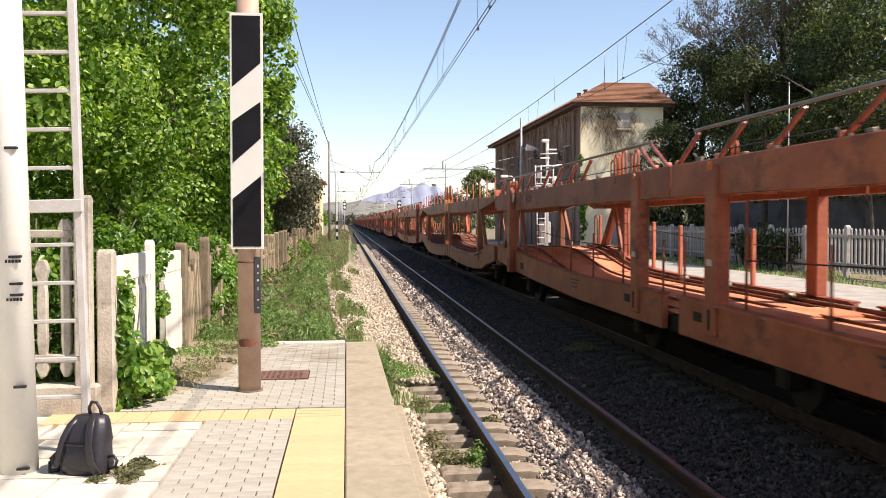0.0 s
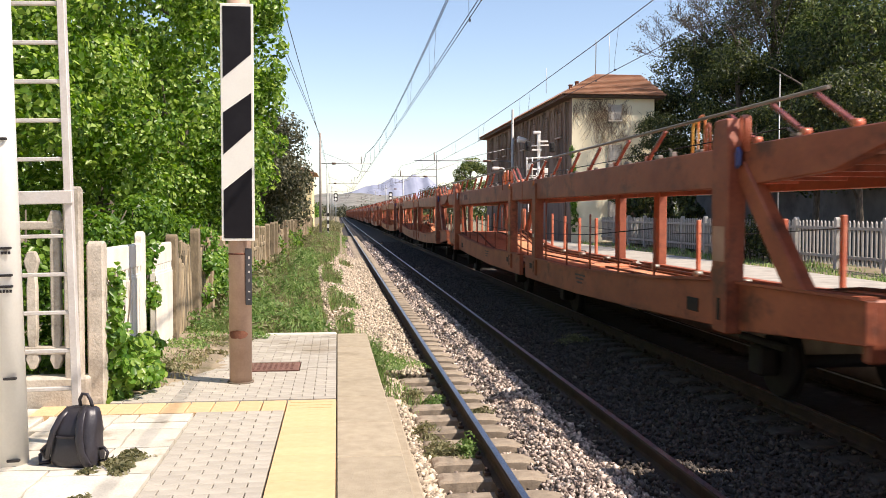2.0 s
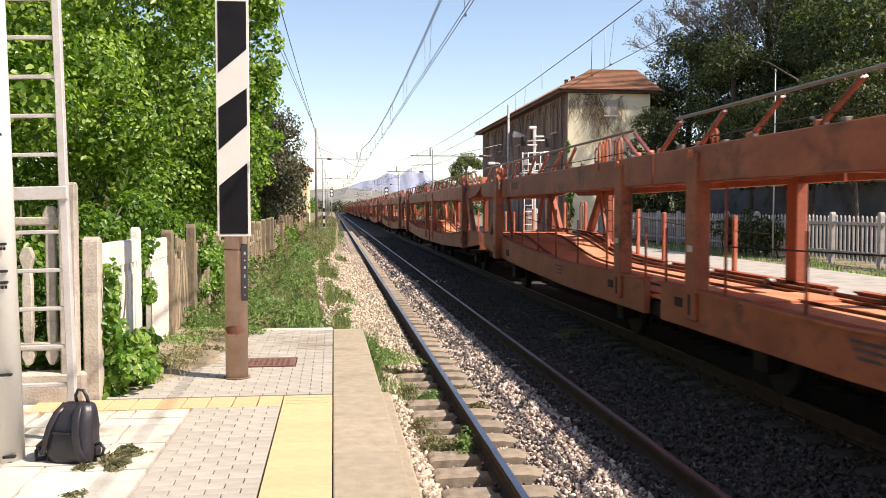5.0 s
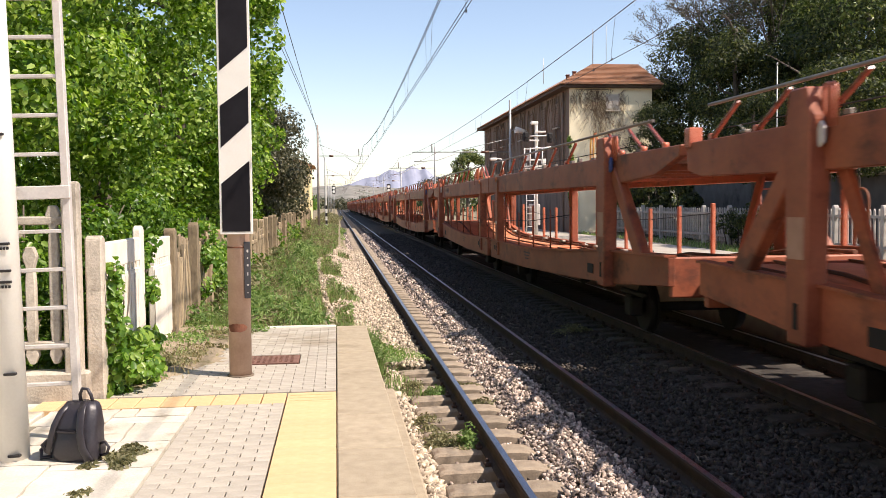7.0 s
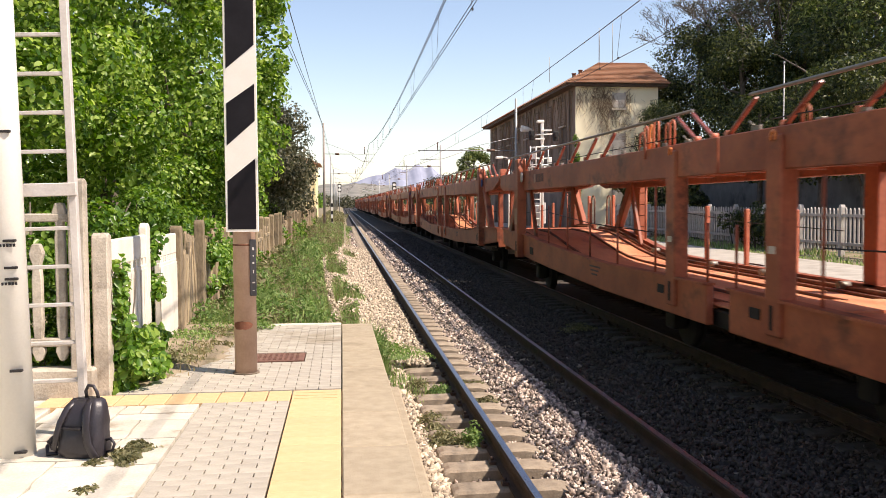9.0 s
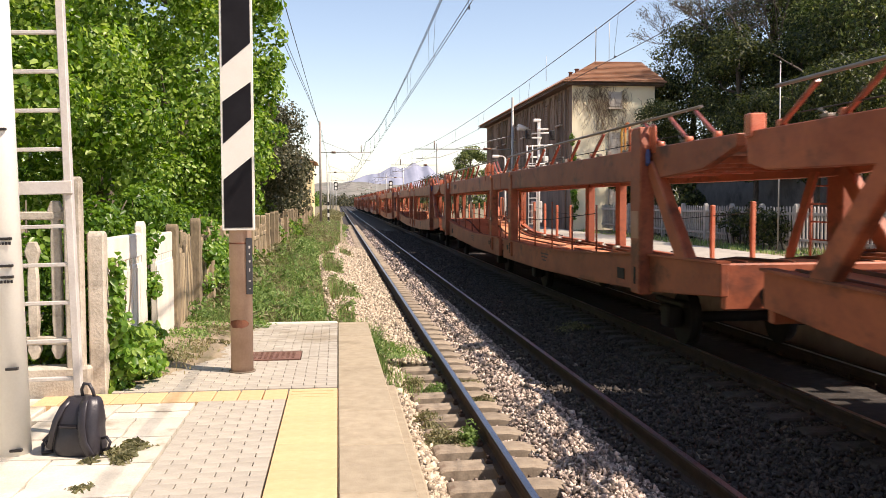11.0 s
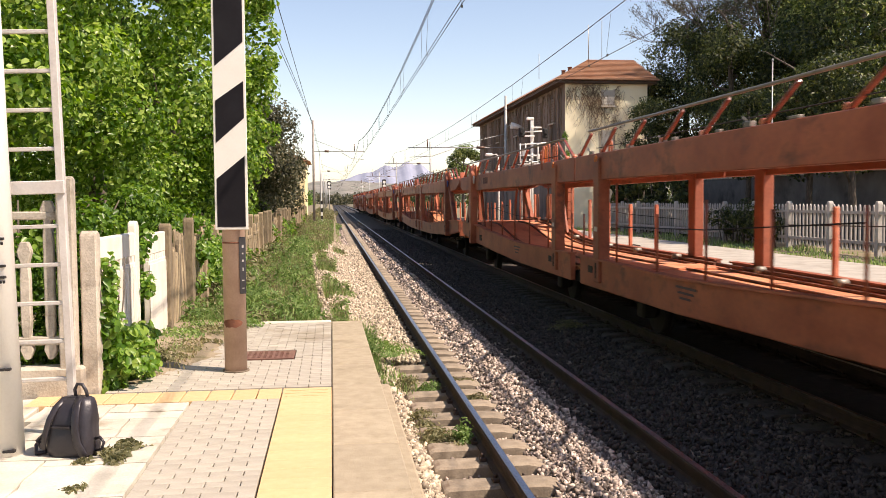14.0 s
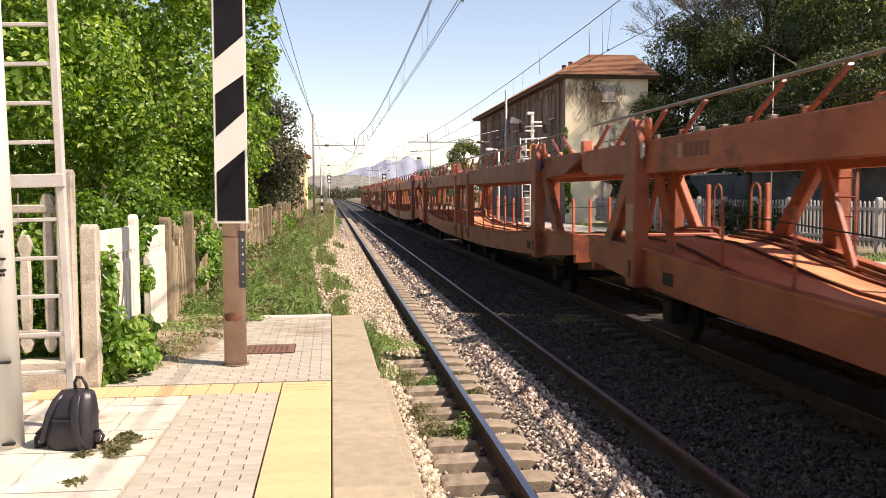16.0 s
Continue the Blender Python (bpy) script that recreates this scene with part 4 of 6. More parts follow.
def carrier_red():
    t = tagged(base("car_carrier_wagon"), "empty two-deck car carrier wagon in faded red paint", "railway wagon", "car carrier wagons of the train")
    for s in (-1, 1):
        x = -1.40 if s < 0 else 1.50
        W = 1.5 if s < 0 else 1.6
        # side girder, in two units with a joint in the middle
        for e in (-1, 1):
            low = [(0.34, 0.63), (5.0, 0.64), (9.0, 0.73), (12.2, 0.84), (14.75, 1.02)]
            top = [(0.34, 1.13), (5.0, 1.10), (7.0, 1.16), (9.5, 1.25), (11.5, 1.36), (14.75, 1.42)]
            if s > 0:
                # the far girder barely stands over the deck
                top = [(0.34, FLOOR[0][1] + 0.10)] + [(y, z + 0.10) for y, z in FLOOR[1:]]
            poly = [(e * y, z) for y, z in low] + [(e * y, z) for y, z in reversed(top)]
            part("side_girder", prismed(poly, "x", x - 0.05, x + 0.05, 0.012), "red", t)
            part("girder_flange", prismed([(e * y, z) for y, z in top] + [(e * y, z + 0.03) for y, z in reversed(top)], "x", x - 0.10, x + 0.07), "red", t)
            # upper beam
            lift = 0.06 if s > 0 else 0.0
            beam = [(0.03, 2.50 + lift), (12.0, 2.46 + lift), (14.2, 2.56 + lift), (15.15, 2.78), (15.2, 2.93), (0.03, 2.945)]
            if e > 0:
                beam[2:4] = [(14.7, 2.49 + lift), (15.15, 2.58 + lift)]
            part("upper_beam", prismed([(e * y, z) for y, z in beam], "x", x - 0.06, x + 0.06, 0.012), "red", t)
            part("post", boxed((x - 0.10, e * 1.5 - 0.17, 0.75), (x + 0.10, e * 1.5 + 0.17, 2.86), 0.02), "red", t)
            # end portal: tapered post and slanted brace
            yc = e * 12.05
            pp = [(yc - 0.17, 0.80), (yc + 0.17, 0.80), (yc + 0.23, 2.2), (yc + 0.23, 2.95), (yc + 0.15, 3.24), (yc - 0.15, 3.24), (yc - 0.23, 2.95), (yc - 0.23, 2.2)]
            part("portal_post", prismed(pp, "x", s * W - 0.11, s * W + 0.11, 0.02), "red", t)
            part("portal_brace", prismed([(e * 13.35, 1.40), (e * 13.80, 1.40), (e * 12.40, 2.75), (e * 12.05, 2.75)], "x", x - 0.09, x + 0.06, 0.02), "red", t)
            part("post_plate", boxed((s * (W + 0.112) - 0.006, yc - 0.16, 1.62), (s * (W + 0.112) + 0.006, yc + 0.16, 2.02)), "post_patch", t, "worn tan patch")
            # Slots and pockets are dark plates on the surface, painting in their shade.
            part("lashing_slot", boxed((s * (W + 0.112) - 0.006, yc - 0.05, 0.95), (s * (W + 0.112) + 0.006, yc + 0.03, 1.2)), "iron", t)
            part("girder_pocket", boxed((x + s * 0.052 - 0.01, e * 10.9 - 0.18, 0.93), (x + s * 0.052 + 0.01, e * 10.9 + 0.18, 1.10)), "iron", t, "dark plate on the girder, painting the shade of an opening")
            # folded hand rail on the upper deck: its props lean one way, but for those at one end of each unit
            r0, r1 = (0.95, 14.6) if e > 0 else (-14.0, -0.75)
            part("hand_rail", tubed([(x, r0, 3.35), (x, (r0 + r1) / 2, 3.35), (x, r1, 3.36)], 0.022, 6), "rod", t, "long grey hand rail")
            part("low_wire", tubed([(x, r0 + 0.5, 3.04), (x, r1 - 0.5, 3.04)], 0.007, 4), "iron", t)
            props = [(0.25, 1), (0.8, 1), (5.1, -1), (6.2, -1), (7.4, -1), (8.6, -1), (10.55, -1), (11.9, -1), (13.3, -1), (14.5, -1)] if e > 0 else [(-0.17, -1), (-1.55, -1), (-2.95, -1), (-4.4, -1), (-5.8, -1), (-7.4, -1), (-9.0, -1), (-12.55, 1), (-13.6, 1), (-14.5, 1)]
            for yb, lean in props:
                # Props take the red copy darkened for shade.
                part("rail_post", boxed((-0.028, -0.022, 0), (0.028, 0.022, 0.80), 0.008, pose(x, yb, 2.945) @ pose(0, 0, 0, -lean * 63, 0, 0)), "prop_red", t)
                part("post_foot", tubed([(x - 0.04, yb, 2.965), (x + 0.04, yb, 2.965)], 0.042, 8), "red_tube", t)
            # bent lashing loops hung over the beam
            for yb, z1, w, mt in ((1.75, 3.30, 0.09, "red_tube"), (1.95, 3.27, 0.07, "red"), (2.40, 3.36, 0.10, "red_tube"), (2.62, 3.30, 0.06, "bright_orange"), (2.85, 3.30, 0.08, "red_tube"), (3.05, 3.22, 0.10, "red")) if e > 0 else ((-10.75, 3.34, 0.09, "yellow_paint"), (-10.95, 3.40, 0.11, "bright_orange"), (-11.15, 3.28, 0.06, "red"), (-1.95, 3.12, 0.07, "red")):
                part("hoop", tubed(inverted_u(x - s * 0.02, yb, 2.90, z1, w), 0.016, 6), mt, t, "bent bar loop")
            if e > 0:
                part("beam_strap", boxed((x + s * 0.055, 2.62, 2.80), (x + s * 0.085, 2.67, 3.12), 0.006), "red", t)
            for dy in (-0.28, -0.36):
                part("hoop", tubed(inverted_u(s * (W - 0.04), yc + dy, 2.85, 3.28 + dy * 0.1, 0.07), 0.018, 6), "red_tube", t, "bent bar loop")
            part("rag", prismed([(yc - 0.25, 2.66), (yc - 0.34, 2.70), (yc - 0.35, 2.85), (yc - 0.29, 2.92), (yc - 0.24, 2.84)], "x", s * (W + 0.02) - 0.025, s * (W + 0.02) + 0.025, 0.015), "white_patch" if e > 0 else "blue_patch", t, "rag tied to the post")
            bm = bmesh.new()
            fit = random.Random(40 + int(e) + 3 * int(s))
            for k in range(13):
                yb = e * (1.0 + 1.02 * k + fit.uniform(-0.35, 0.35))
                h = fit.uniform(0.025, 0.06)
                box(bm, (x - 0.03 + fit.uniform(-0.02, 0.02), yb - fit.uniform(0.03, 0.11), 2.94), (x + 0.03, yb + fit.uniform(0.03, 0.11), 2.945 + h), 0.008)
                if k % 3 == 0:
                    tube(bm, [(x - 0.02, yb, 2.94 + h), (x - 0.02, yb + 0.12, 3.0 + h)], 0.012, 5)
            tagged(part("lashing_cleats", bm, "rod", t, "worn bare steel cleats"), kind="stuff")
            part("lashing_ring", tubed(inverted_u(x + s * 0.10, e * 1.5, 2.80, 2.90, 0.05), 0.016, 6), "bright_orange", t)
            if e > 0:
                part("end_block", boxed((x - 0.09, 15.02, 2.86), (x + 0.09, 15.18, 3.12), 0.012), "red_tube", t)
            # stanchions along the lower deck
            for yb, top_z in ((0.42, 1.9), (2.35, 2.42), (4.2, 1.95), (5.9, 2.15), (7.6, 2.05), (9.3, 2.1)) if s < 0 else ((3.8, 2.03), (5.65, 2.03), (7.5, 2.08), (9.3, 2.15), (14.05, 2.35)):
                zb = float(np.interp(yb, [p[0] for p in top], [p[1] for p in top])) + 0.02
                # Near stanchions stay plain red; far ones take the sunlit copy.
                if s < 0:
                    part("stanchion", tubed([(x, e * yb, zb), (x, e * yb, top_z)], 0.018, 6), "red", t)
                else:
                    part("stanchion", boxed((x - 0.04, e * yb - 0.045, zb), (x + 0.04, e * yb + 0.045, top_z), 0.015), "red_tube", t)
            if s > 0:
                for yb, z0, z1 in ((14.5, 1.42, 2.35),):
                    part("hoop", tubed(inverted_u(x, e * yb, z0, z1, 0.17), 0.020, 6), "tan" if yb > 10 else "red", t)
                part("ladder_stile", tubed([(x, e * 11.35, 1.16), (x, e * 11.35, 2.62)], 0.022, 6), "red", t)
                for k in range(4):
                    part("ladder_rung", tubed([(x, e * 11.35, 1.55 + 0.28 * k), (x, e * 11.95, 1.55 + 0.28 * k)], 0.014, 5), "red", t)
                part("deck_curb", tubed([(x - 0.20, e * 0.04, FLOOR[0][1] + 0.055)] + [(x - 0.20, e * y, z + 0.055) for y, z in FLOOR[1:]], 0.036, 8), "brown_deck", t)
                for yb in (1.9, 4.4, 6.6, 9.9):
                    zb = float(np.interp(yb, [p[0] for p in FLOOR], [p[1] for p in FLOOR]))
                    part("ratchet", tubed([(x - 0.34, e * yb, zb + 0.09), (x - 0.16, e * yb, zb + 0.09)], 0.06, 10), "rod", t)
            part("chain", tubed([(x, e * 2.35, 1.72), (x, e * 5.9, 1.78), (x, e * 9.3, 1.95)], 0.008, 4), "iron", t)
            part("buffer", tubed([(s * 0.9, e * 14.72, 1.05), (s * 0.9, e * 15.05, 1.05)], 0.07, 10), "iron", t)
            part("buffer_head", tubed([(s * 0.9, e * 15.05, 1.05), (s * 0.9, e * 15.09, 1.05)], 0.20, 14), "iron", t)
            if e > 0:
                part("logo_patch", boxed((x + s * 0.0605 - 0.003, 10.44, 2.63), (x + s * 0.0605 + 0.003, 10.58, 2.83)), "post_patch", t, "worn pale square")
                for k in range(5):
                    part("logo_bar", boxed((x + s * 0.0605 - 0.003, 9.58 + 0.165 * k, 2.64), (x + s * 0.0605 + 0.003, 9.70 + 0.165 * k, 2.82)), "logo", t)
            for k in range(3):
                part("data_bar", boxed((x + s * 0.0505 - 0.004, e * 5.4 - 0.35 + 0.1 * k, 1.0 - 0.07 * k), (x + s * 0.0505 + 0.004, e * 5.4 + 0.35 - 0.06 * k, 1.03 - 0.07 * k)), "ink", t)
    for e in (-1, 1):
        floor = FLOOR
        part("lower_deck", prismed([(e * y, z) for y, z in floor] + [(e * y, z - 0.06) for y, z in reversed(floor)], "x", -1.34, 1.44), "deck", t, "rusty lower deck plate")
        for xg in (-1.1, -0.5, 0.5, 1.1):
            g = FLOOR
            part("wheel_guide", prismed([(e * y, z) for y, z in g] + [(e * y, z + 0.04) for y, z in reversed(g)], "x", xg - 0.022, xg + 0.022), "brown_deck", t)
        part("upper_deck", prismed([(e * 0.02, 2.74), (e * 13.2, 2.74), (e * 15.1, 2.86), (e * 15.1, 2.90), (e * 13.2, 2.78), (e * 0.02, 2.78)], "x", -1.34, 1.44), "red", t, "orange red upper deck plate")
        for k in range(10):
            part("cross_member", boxed((-1.34, e * (1.2 + 1.4 * k) - 0.05, 2.64), (1.34, e * (1.2 + 1.4 * k) + 0.05, 2.74)), "red", t)
        part("end_sill", boxed((-1.40, e * 14.68 - 0.06, 0.86), (1.40, e * 14.68 + 0.06, 1.42), 0.02), "red", t)
        part("coupling", tubed([(0, e * 14.7, 1.0), (0, e * 15.3, 0.96)], 0.05, 8), "iron", t)
        # inner struts by the far posts
        for s in (-1, 1):
            part("inner_strut", prismed([(e * 10.9, 1.06), (e * 11.1, 1.08), (e * 11.95, 2.6), (e * 11.75, 2.6)], "x", s * 1.28 - 0.03, s * 1.28 + 0.03), "red", t)
    part("joint_plate", boxed((-1.30, -0.7, 0.60), (1.30, 0.7, 0.82), 0.02), "iron", t, "recessed plate between the two units")
    for s in (-1, 1):
        for yp in (1.97, -1.02):
            # No holes here either: black plates stand in for shaded openings.
            part("girder_pocket", boxed(((1.552 if s > 0 else -1.452) - 0.008, yp - 0.13, 0.88), ((1.552 if s > 0 else -1.452) + 0.008, yp + 0.13, 1.0)), "iron", t, "dark plate on the girder, painting the shade of an opening")
        for yp in (1.5, -1.5):
            part("post_slot", boxed(((1.602 if s > 0 else -1.502) - 0.006, yp - 0.03, 0.82), ((1.602 if s > 0 else -1.502) + 0.006, yp + 0.03, 1.08)), "iron", t)
            part("sticker", boxed(((1.602 if s > 0 else -1.502) - 0.004, yp - 0.08, 1.62), ((1.602 if s > 0 else -1.502) + 0.004, yp + 0.08, 1.70)), "white_patch", t)
    part("bridge_plate", boxed((-1.3, -0.6, 0.865), (1.3, 0.6, 0.89)), "deck", t)
    running_gear(t, (-11.9, -2.6, 2.6, 11.9))
    return t


def carrier_tan():
    t = tagged(base("car_carrier_wagon"), "empty two-deck car carrier wagon in orange tan paint", "railway wagon", "car carrier wagons of the train")
    for s in (-1, 1):
        x = s * 1.42
        for e in (-1, 1):
            low = [(0.1, 0.64), (1.2, 0.62), (3.0, 0.53), (6.0, 0.48), (8.8, 0.50), (10.4, 0.60), (11.6, 0.80), (13.1, 0.96)]
            top = [(0.1, 1.14), (1.4, 1.12), (3.2, 1.05), (6.5, 1.02), (8.8, 1.06), (10.4, 1.22), (11.6, 1.38), (13.1, 1.42)]
            part("side_girder", prismed([(e * y, z) for y, z in low] + [(e * y, z) for y, z in reversed(top)], "x", x - 0.05, x + 0.05, 0.012), "tan", t)
            lip = [(1.4, 1.12), (3.2, 1.05), (6.5, 1.02), (8.8, 1.06), (10.4, 1.22)]
            part("girder_flange", prismed([(e * y, z - 0.10) for y, z in lip] + [(e * y, z - 0.06) for y, z in reversed(lip)], "x", x - 0.12, x + 0.10), "tan", t)
            beam = [(0.1, 2.55), (8, 2.49), (10.5, 2.58), (13.4, 2.82), (13.4, 2.92), (10.5, 2.96), (0.1, 2.97)]
            part("upper_beam", prismed([(e * y, z) for y, z in beam], "x", x - 0.06, x + 0.06, 0.012), "tan", t)
            part("post", boxed((x - 0.07, e * 0.80 - 0.14, 0.60), (x + 0.09, e * 0.80 + 0.14, 2.90), 0.02), "tan", t)
            part("portal_post", boxed((x - 0.08, e * 9.7 - 0.15, 0.85), (x + 0.09, e * 9.7 + 0.15, 2.92), 0.02), "tan", t)
            part("portal_brace", prismed([(e * 11.0, 1.40), (e * 11.2, 1.40), (e * 10.0, 2.7), (e * 9.8, 2.7)], "x", x - 0.05, x + 0.05, 0.015), "tan", t)
            for k in range(8):
                yb = 1.6 + 1.62 * k
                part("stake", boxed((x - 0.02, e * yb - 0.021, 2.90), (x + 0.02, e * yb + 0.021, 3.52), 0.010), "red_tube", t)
                part("stake_cap", boxed((x - 0.025, e * yb - 0.026, 3.52), (x + 0.025, e * yb + 0.026, 3.56), 0.010), "rust", t)
            for yb in (0.35, 0.95):
                part("hoop", tubed(inverted_u(x, e * yb, 3.0, 3.72, 0.10), 0.022, 6), "tan", t)
            part("centre_box", boxed((x - 0.10, e * 0.45 - 0.22, 2.62), (x + 0.10, e * 0.45 + 0.22, 3.12), 0.02), "bright_orange", t)
            if s > 0:
                part("thin_brace", tubed([(1.3, e * 0.95, 1.55), (1.3, e * 1.75, 2.55)], 0.035, 6), "red", t)
                part("lamp_post", tubed([(1.3, e * 2.6, 1.0), (1.3, e * 2.6, 2.6)], 0.03, 6), "red", t)
            part("badge", boxed((x + s * 0.0605 - 0.004, e * 6.4 - 0.22, 2.72), (x + s * 0.0605 + 0.004, e * 6.4 + 0.22, 2.88)), "logo", t, "worn dark lettering patch")
            part("buffer", tubed([(s * 0.9, e * 13.1, 1.05), (s * 0.9, e * 13.4, 1.05)], 0.07, 10), "iron", t)
            part("buffer_head", tubed([(s * 0.9, e * 13.4, 1.05), (s * 0.9, e * 13.44, 1.05)], 0.20, 14), "iron", t)
    for e in (-1, 1):
        floor = [(0.1, 0.98), (6.0, 0.90), (8.8, 0.95), (10.4, 1.12), (11.6, 1.34), (13.1, 1.38)]
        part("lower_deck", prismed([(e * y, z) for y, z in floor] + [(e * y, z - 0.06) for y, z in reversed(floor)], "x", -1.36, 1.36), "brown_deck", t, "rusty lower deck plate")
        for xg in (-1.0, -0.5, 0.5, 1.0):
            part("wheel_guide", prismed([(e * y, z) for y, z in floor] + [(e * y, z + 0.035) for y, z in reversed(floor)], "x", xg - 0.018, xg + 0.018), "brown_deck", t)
        up = [(0.1, 2.80), (10.5, 2.80), (13.3, 2.88)]
        part("upper_deck", prismed([(e * y, z) for y, z in up] + [(e * y, z + 0.04) for y, z in reversed(up)], "x", -1.36, 1.36), "deck", t, "orange red upper deck plate")
        for k in range(8):
            part("cross_member", boxed((-1.36, e * (0.9 + 1.5 * k) - 0.05, 2.64), (1.36, e * (0.9 + 1.5 * k) + 0.05, 2.80)), "red", t)
        part("end_sill", boxed((-1.40, e * 13.05 - 0.06, 0.86), (1.40, e * 13.05 + 0.06, 1.42), 0.02), "tan", t)
        part("coupling", tubed([(0, e * 13.1, 1.0), (0, e * 13.8, 0.96)], 0.05, 8), "iron", t)
    running_gear(t, (-11.0, -1.9, 1.9, 11.0))
    return t


PITCH = 30.6
START = 69.50
red = carrier_red()
wagons = [(red, START)]
for k in list(range(1, 15)) + [-2, -3]:
    y = START + PITCH * k if k > 0 else START - 57.08 + PITCH * (k + 2)
    wagons.append((copy_thing(red, Matrix()), y))
wagons.append((carrier_tan(), START - 28.75))
# the lettering is freshest on one wagon
for ob in wagons[8][0].children:
    if ob.name.startswith("logo_bar"):
        ob.material_slots[0].link = "OBJECT"
        ob.material_slots[0].material = M["ink"]


def travelled(t):
    return 23.716 * t - 0.01931 * t * t


# ---- right side: fence, wall, hedge ----
def picket_fence(x, y0, n):
    t = tagged(base("picket_fence", pose(x, y0, 0.55)), "pale concrete picket fence behind the far platform", "fence")
    meshes = {}
    for nm, bm in (("post", prismed([(-0.08, -0.1), (0.08, -0.1), (0.08, 1.42), (0.04, 1.5), (-0.04, 1.5), (-0.08, 1.42)], "x", -0.08, 0.08, 0.015)), ("rail", boxed((-0.05, 0.09, 0.0), (0.05, 2.46, 0.09))), ("picket", prismed([(-0.036, 0.06), (0.036, 0.06), (0.036, 1.33), (0, 1.40), (-0.036, 1.33)], "x", -0.021, 0.021))):
        me = bpy.data.meshes.new(nm)
        bm.to_mesh(me)
        bm.free()
        me.materials.append(M["grey_concrete"])
        meshes[nm] = me
    for i in range(n):
        p = link("post", meshes["post"], t, pose(0, 2.55 * i, 0))
        for z in (0.25, 1.12):
            link("rail", meshes["rail"], p, pose(0, 0, z))
        for k in range(10):
            link("picket", meshes["picket"], p, pose(0, 0.24 + 0.23 * k, RNG.uniform(-0.02, 0.02)))
    return t


picket_fence(15.3, 14.0, 15)
wall = tagged(base("garden_wall", pose(19.4, 0, 0.3)), "plain grey rendered wall behind the picket fence", "wall", kind="structure")
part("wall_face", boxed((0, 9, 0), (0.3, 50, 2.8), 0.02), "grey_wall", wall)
part("wall_cap", boxed((-0.06, 9, 2.8), (0.36, 50, 2.9), 0.015), "concrete", wall)


# ---- trees ----
def limbs(bm, foot, top, r, n, reach, seed):
    rnd = random.Random(seed)
    foot, top = Vector(foot), Vector(top)
    pts = [foot.lerp(top, k / 6) + Vector((rnd.uniform(-1, 1), rnd.uniform(-1, 1), 0)) * 0.12 * r * 4 * (0 < k < 6) for k in range(7)]
    tube(bm, pts, r, 10, r * 0.3)
    ends = []
    for k in range(n):
        p = foot.lerp(top, rnd.uniform(0.3, 0.98))
        a = rnd.uniform(0, 6.283)
        d = Vector((math.cos(a), math.sin(a), rnd.uniform(0.3, 1.0))).normalized() * reach * rnd.uniform(0.6, 1.1)
        mid = p + d * 0.5 + Vector((rnd.uniform(-1, 1), rnd.uniform(-1, 1), rnd.uniform(-0.3, 0.6))) * 0.15 * reach
        tube(bm, [p, mid, p + d], r * 0.38, 6, r * 0.08)
        ends.append(p + d)
        for q in range(3):
            s = mid.lerp(p + d, rnd.uniform(0, 1))
            e = s + Vector((rnd.uniform(-1, 1), rnd.uniform(-1, 1), rnd.uniform(-0.2, 1))) * reach * 0.35
            tube(bm, [s, s.lerp(e, 0.5) + Vector((0, 0, 0.05)), e], r * 0.12, 5, r * 0.04)
    return ends


def tree(name, label, foot, height, r, lobes, n, size, mat, seed, n_limbs=9, reach=2.0, droop=0.25, wide=1.0, simple=False):
    t = tagged(base(name), label, "tree")
    bm = bmesh.new()
    limbs(bm, foot, (foot[0], foot[1], foot[2] + height), r, n_limbs, reach, seed)
    part("trunk", bm, "bark", t)
    pts, out = lobes_points(lobes, n)
    leaf_mesh("crown", pts, out, size, mat, t, droop=droop, wide=wide, simple=simple)
    return t


def crown(cx, cy, cz, rx, ry, rz, n, seed, low=0.35, high=0.55):
    """Uneven clumps spread over and through an ellipsoid."""
    rnd = random.Random(seed)
    out = []
    for k in range(n):
        while True:
            u = Vector((rnd.uniform(-1, 1), rnd.uniform(-1, 1), rnd.uniform(-1, 1)))
            if 0.2 < u.length < 1:
                break
        u = u.normalized() * (u.length ** 0.5) * 0.85
        k2 = rnd.uniform(low, high)
        r = min(rx, ry, rz)
        out.append((cx + u.x * rx, cy + u.y * ry, cz + u.z * rz, r * k2 * 1.1, r * k2 * 1.1, r * k2 * 0.8))
    return out


LIME = "leafy lime tree with bright green spring leaves"
tree("tree", LIME, (-4.0, 10.0, 0.4), 6.5, 0.17, crown(-4.1, 10.0, 5.6, 2.1, 3.2, 4.2, 74, 1, 0.18, 0.34), 40000, 0.058, "leaf", 11, 9, 1.4)
tree("tree", LIME, (-3.7, 15.5, 0.4), 7.0, 0.18, crown(-3.75, 15.5, 5.8, 2.3, 3.2, 4.6, 78, 2, 0.18, 0.34), 37000, 0.070, "leaf", 12, 9, 1.4)
tree("tree", LIME, (-3.4, 21.5, 0.4), 7.0, 0.18, crown(-3.2, 21.5, 5.0, 2.05, 3.4, 4.4, 70, 3, 0.18, 0.34), 29000, 0.086, "leaf", 13, 9, 1.4)
tree("tree", LIME, (-5.6, 6.8, 0.4), 6.5, 0.17, crown(-5.4, 7.4, 5.4, 2.3, 2.6, 4.2, 68, 4, 0.18, 0.34), 28000, 0.058, "leaf", 14, 9, 1.4)
tree("tree", "dark bronze leaved tree beside the line", (-2.9, 33, 0.4), 5.0, 0.15, crown(-3.1, 33.0, 3.7, 1.75, 4.2, 2.6, 44, 5), 30000, 0.09, "leaf_dark", 15, simple=True)
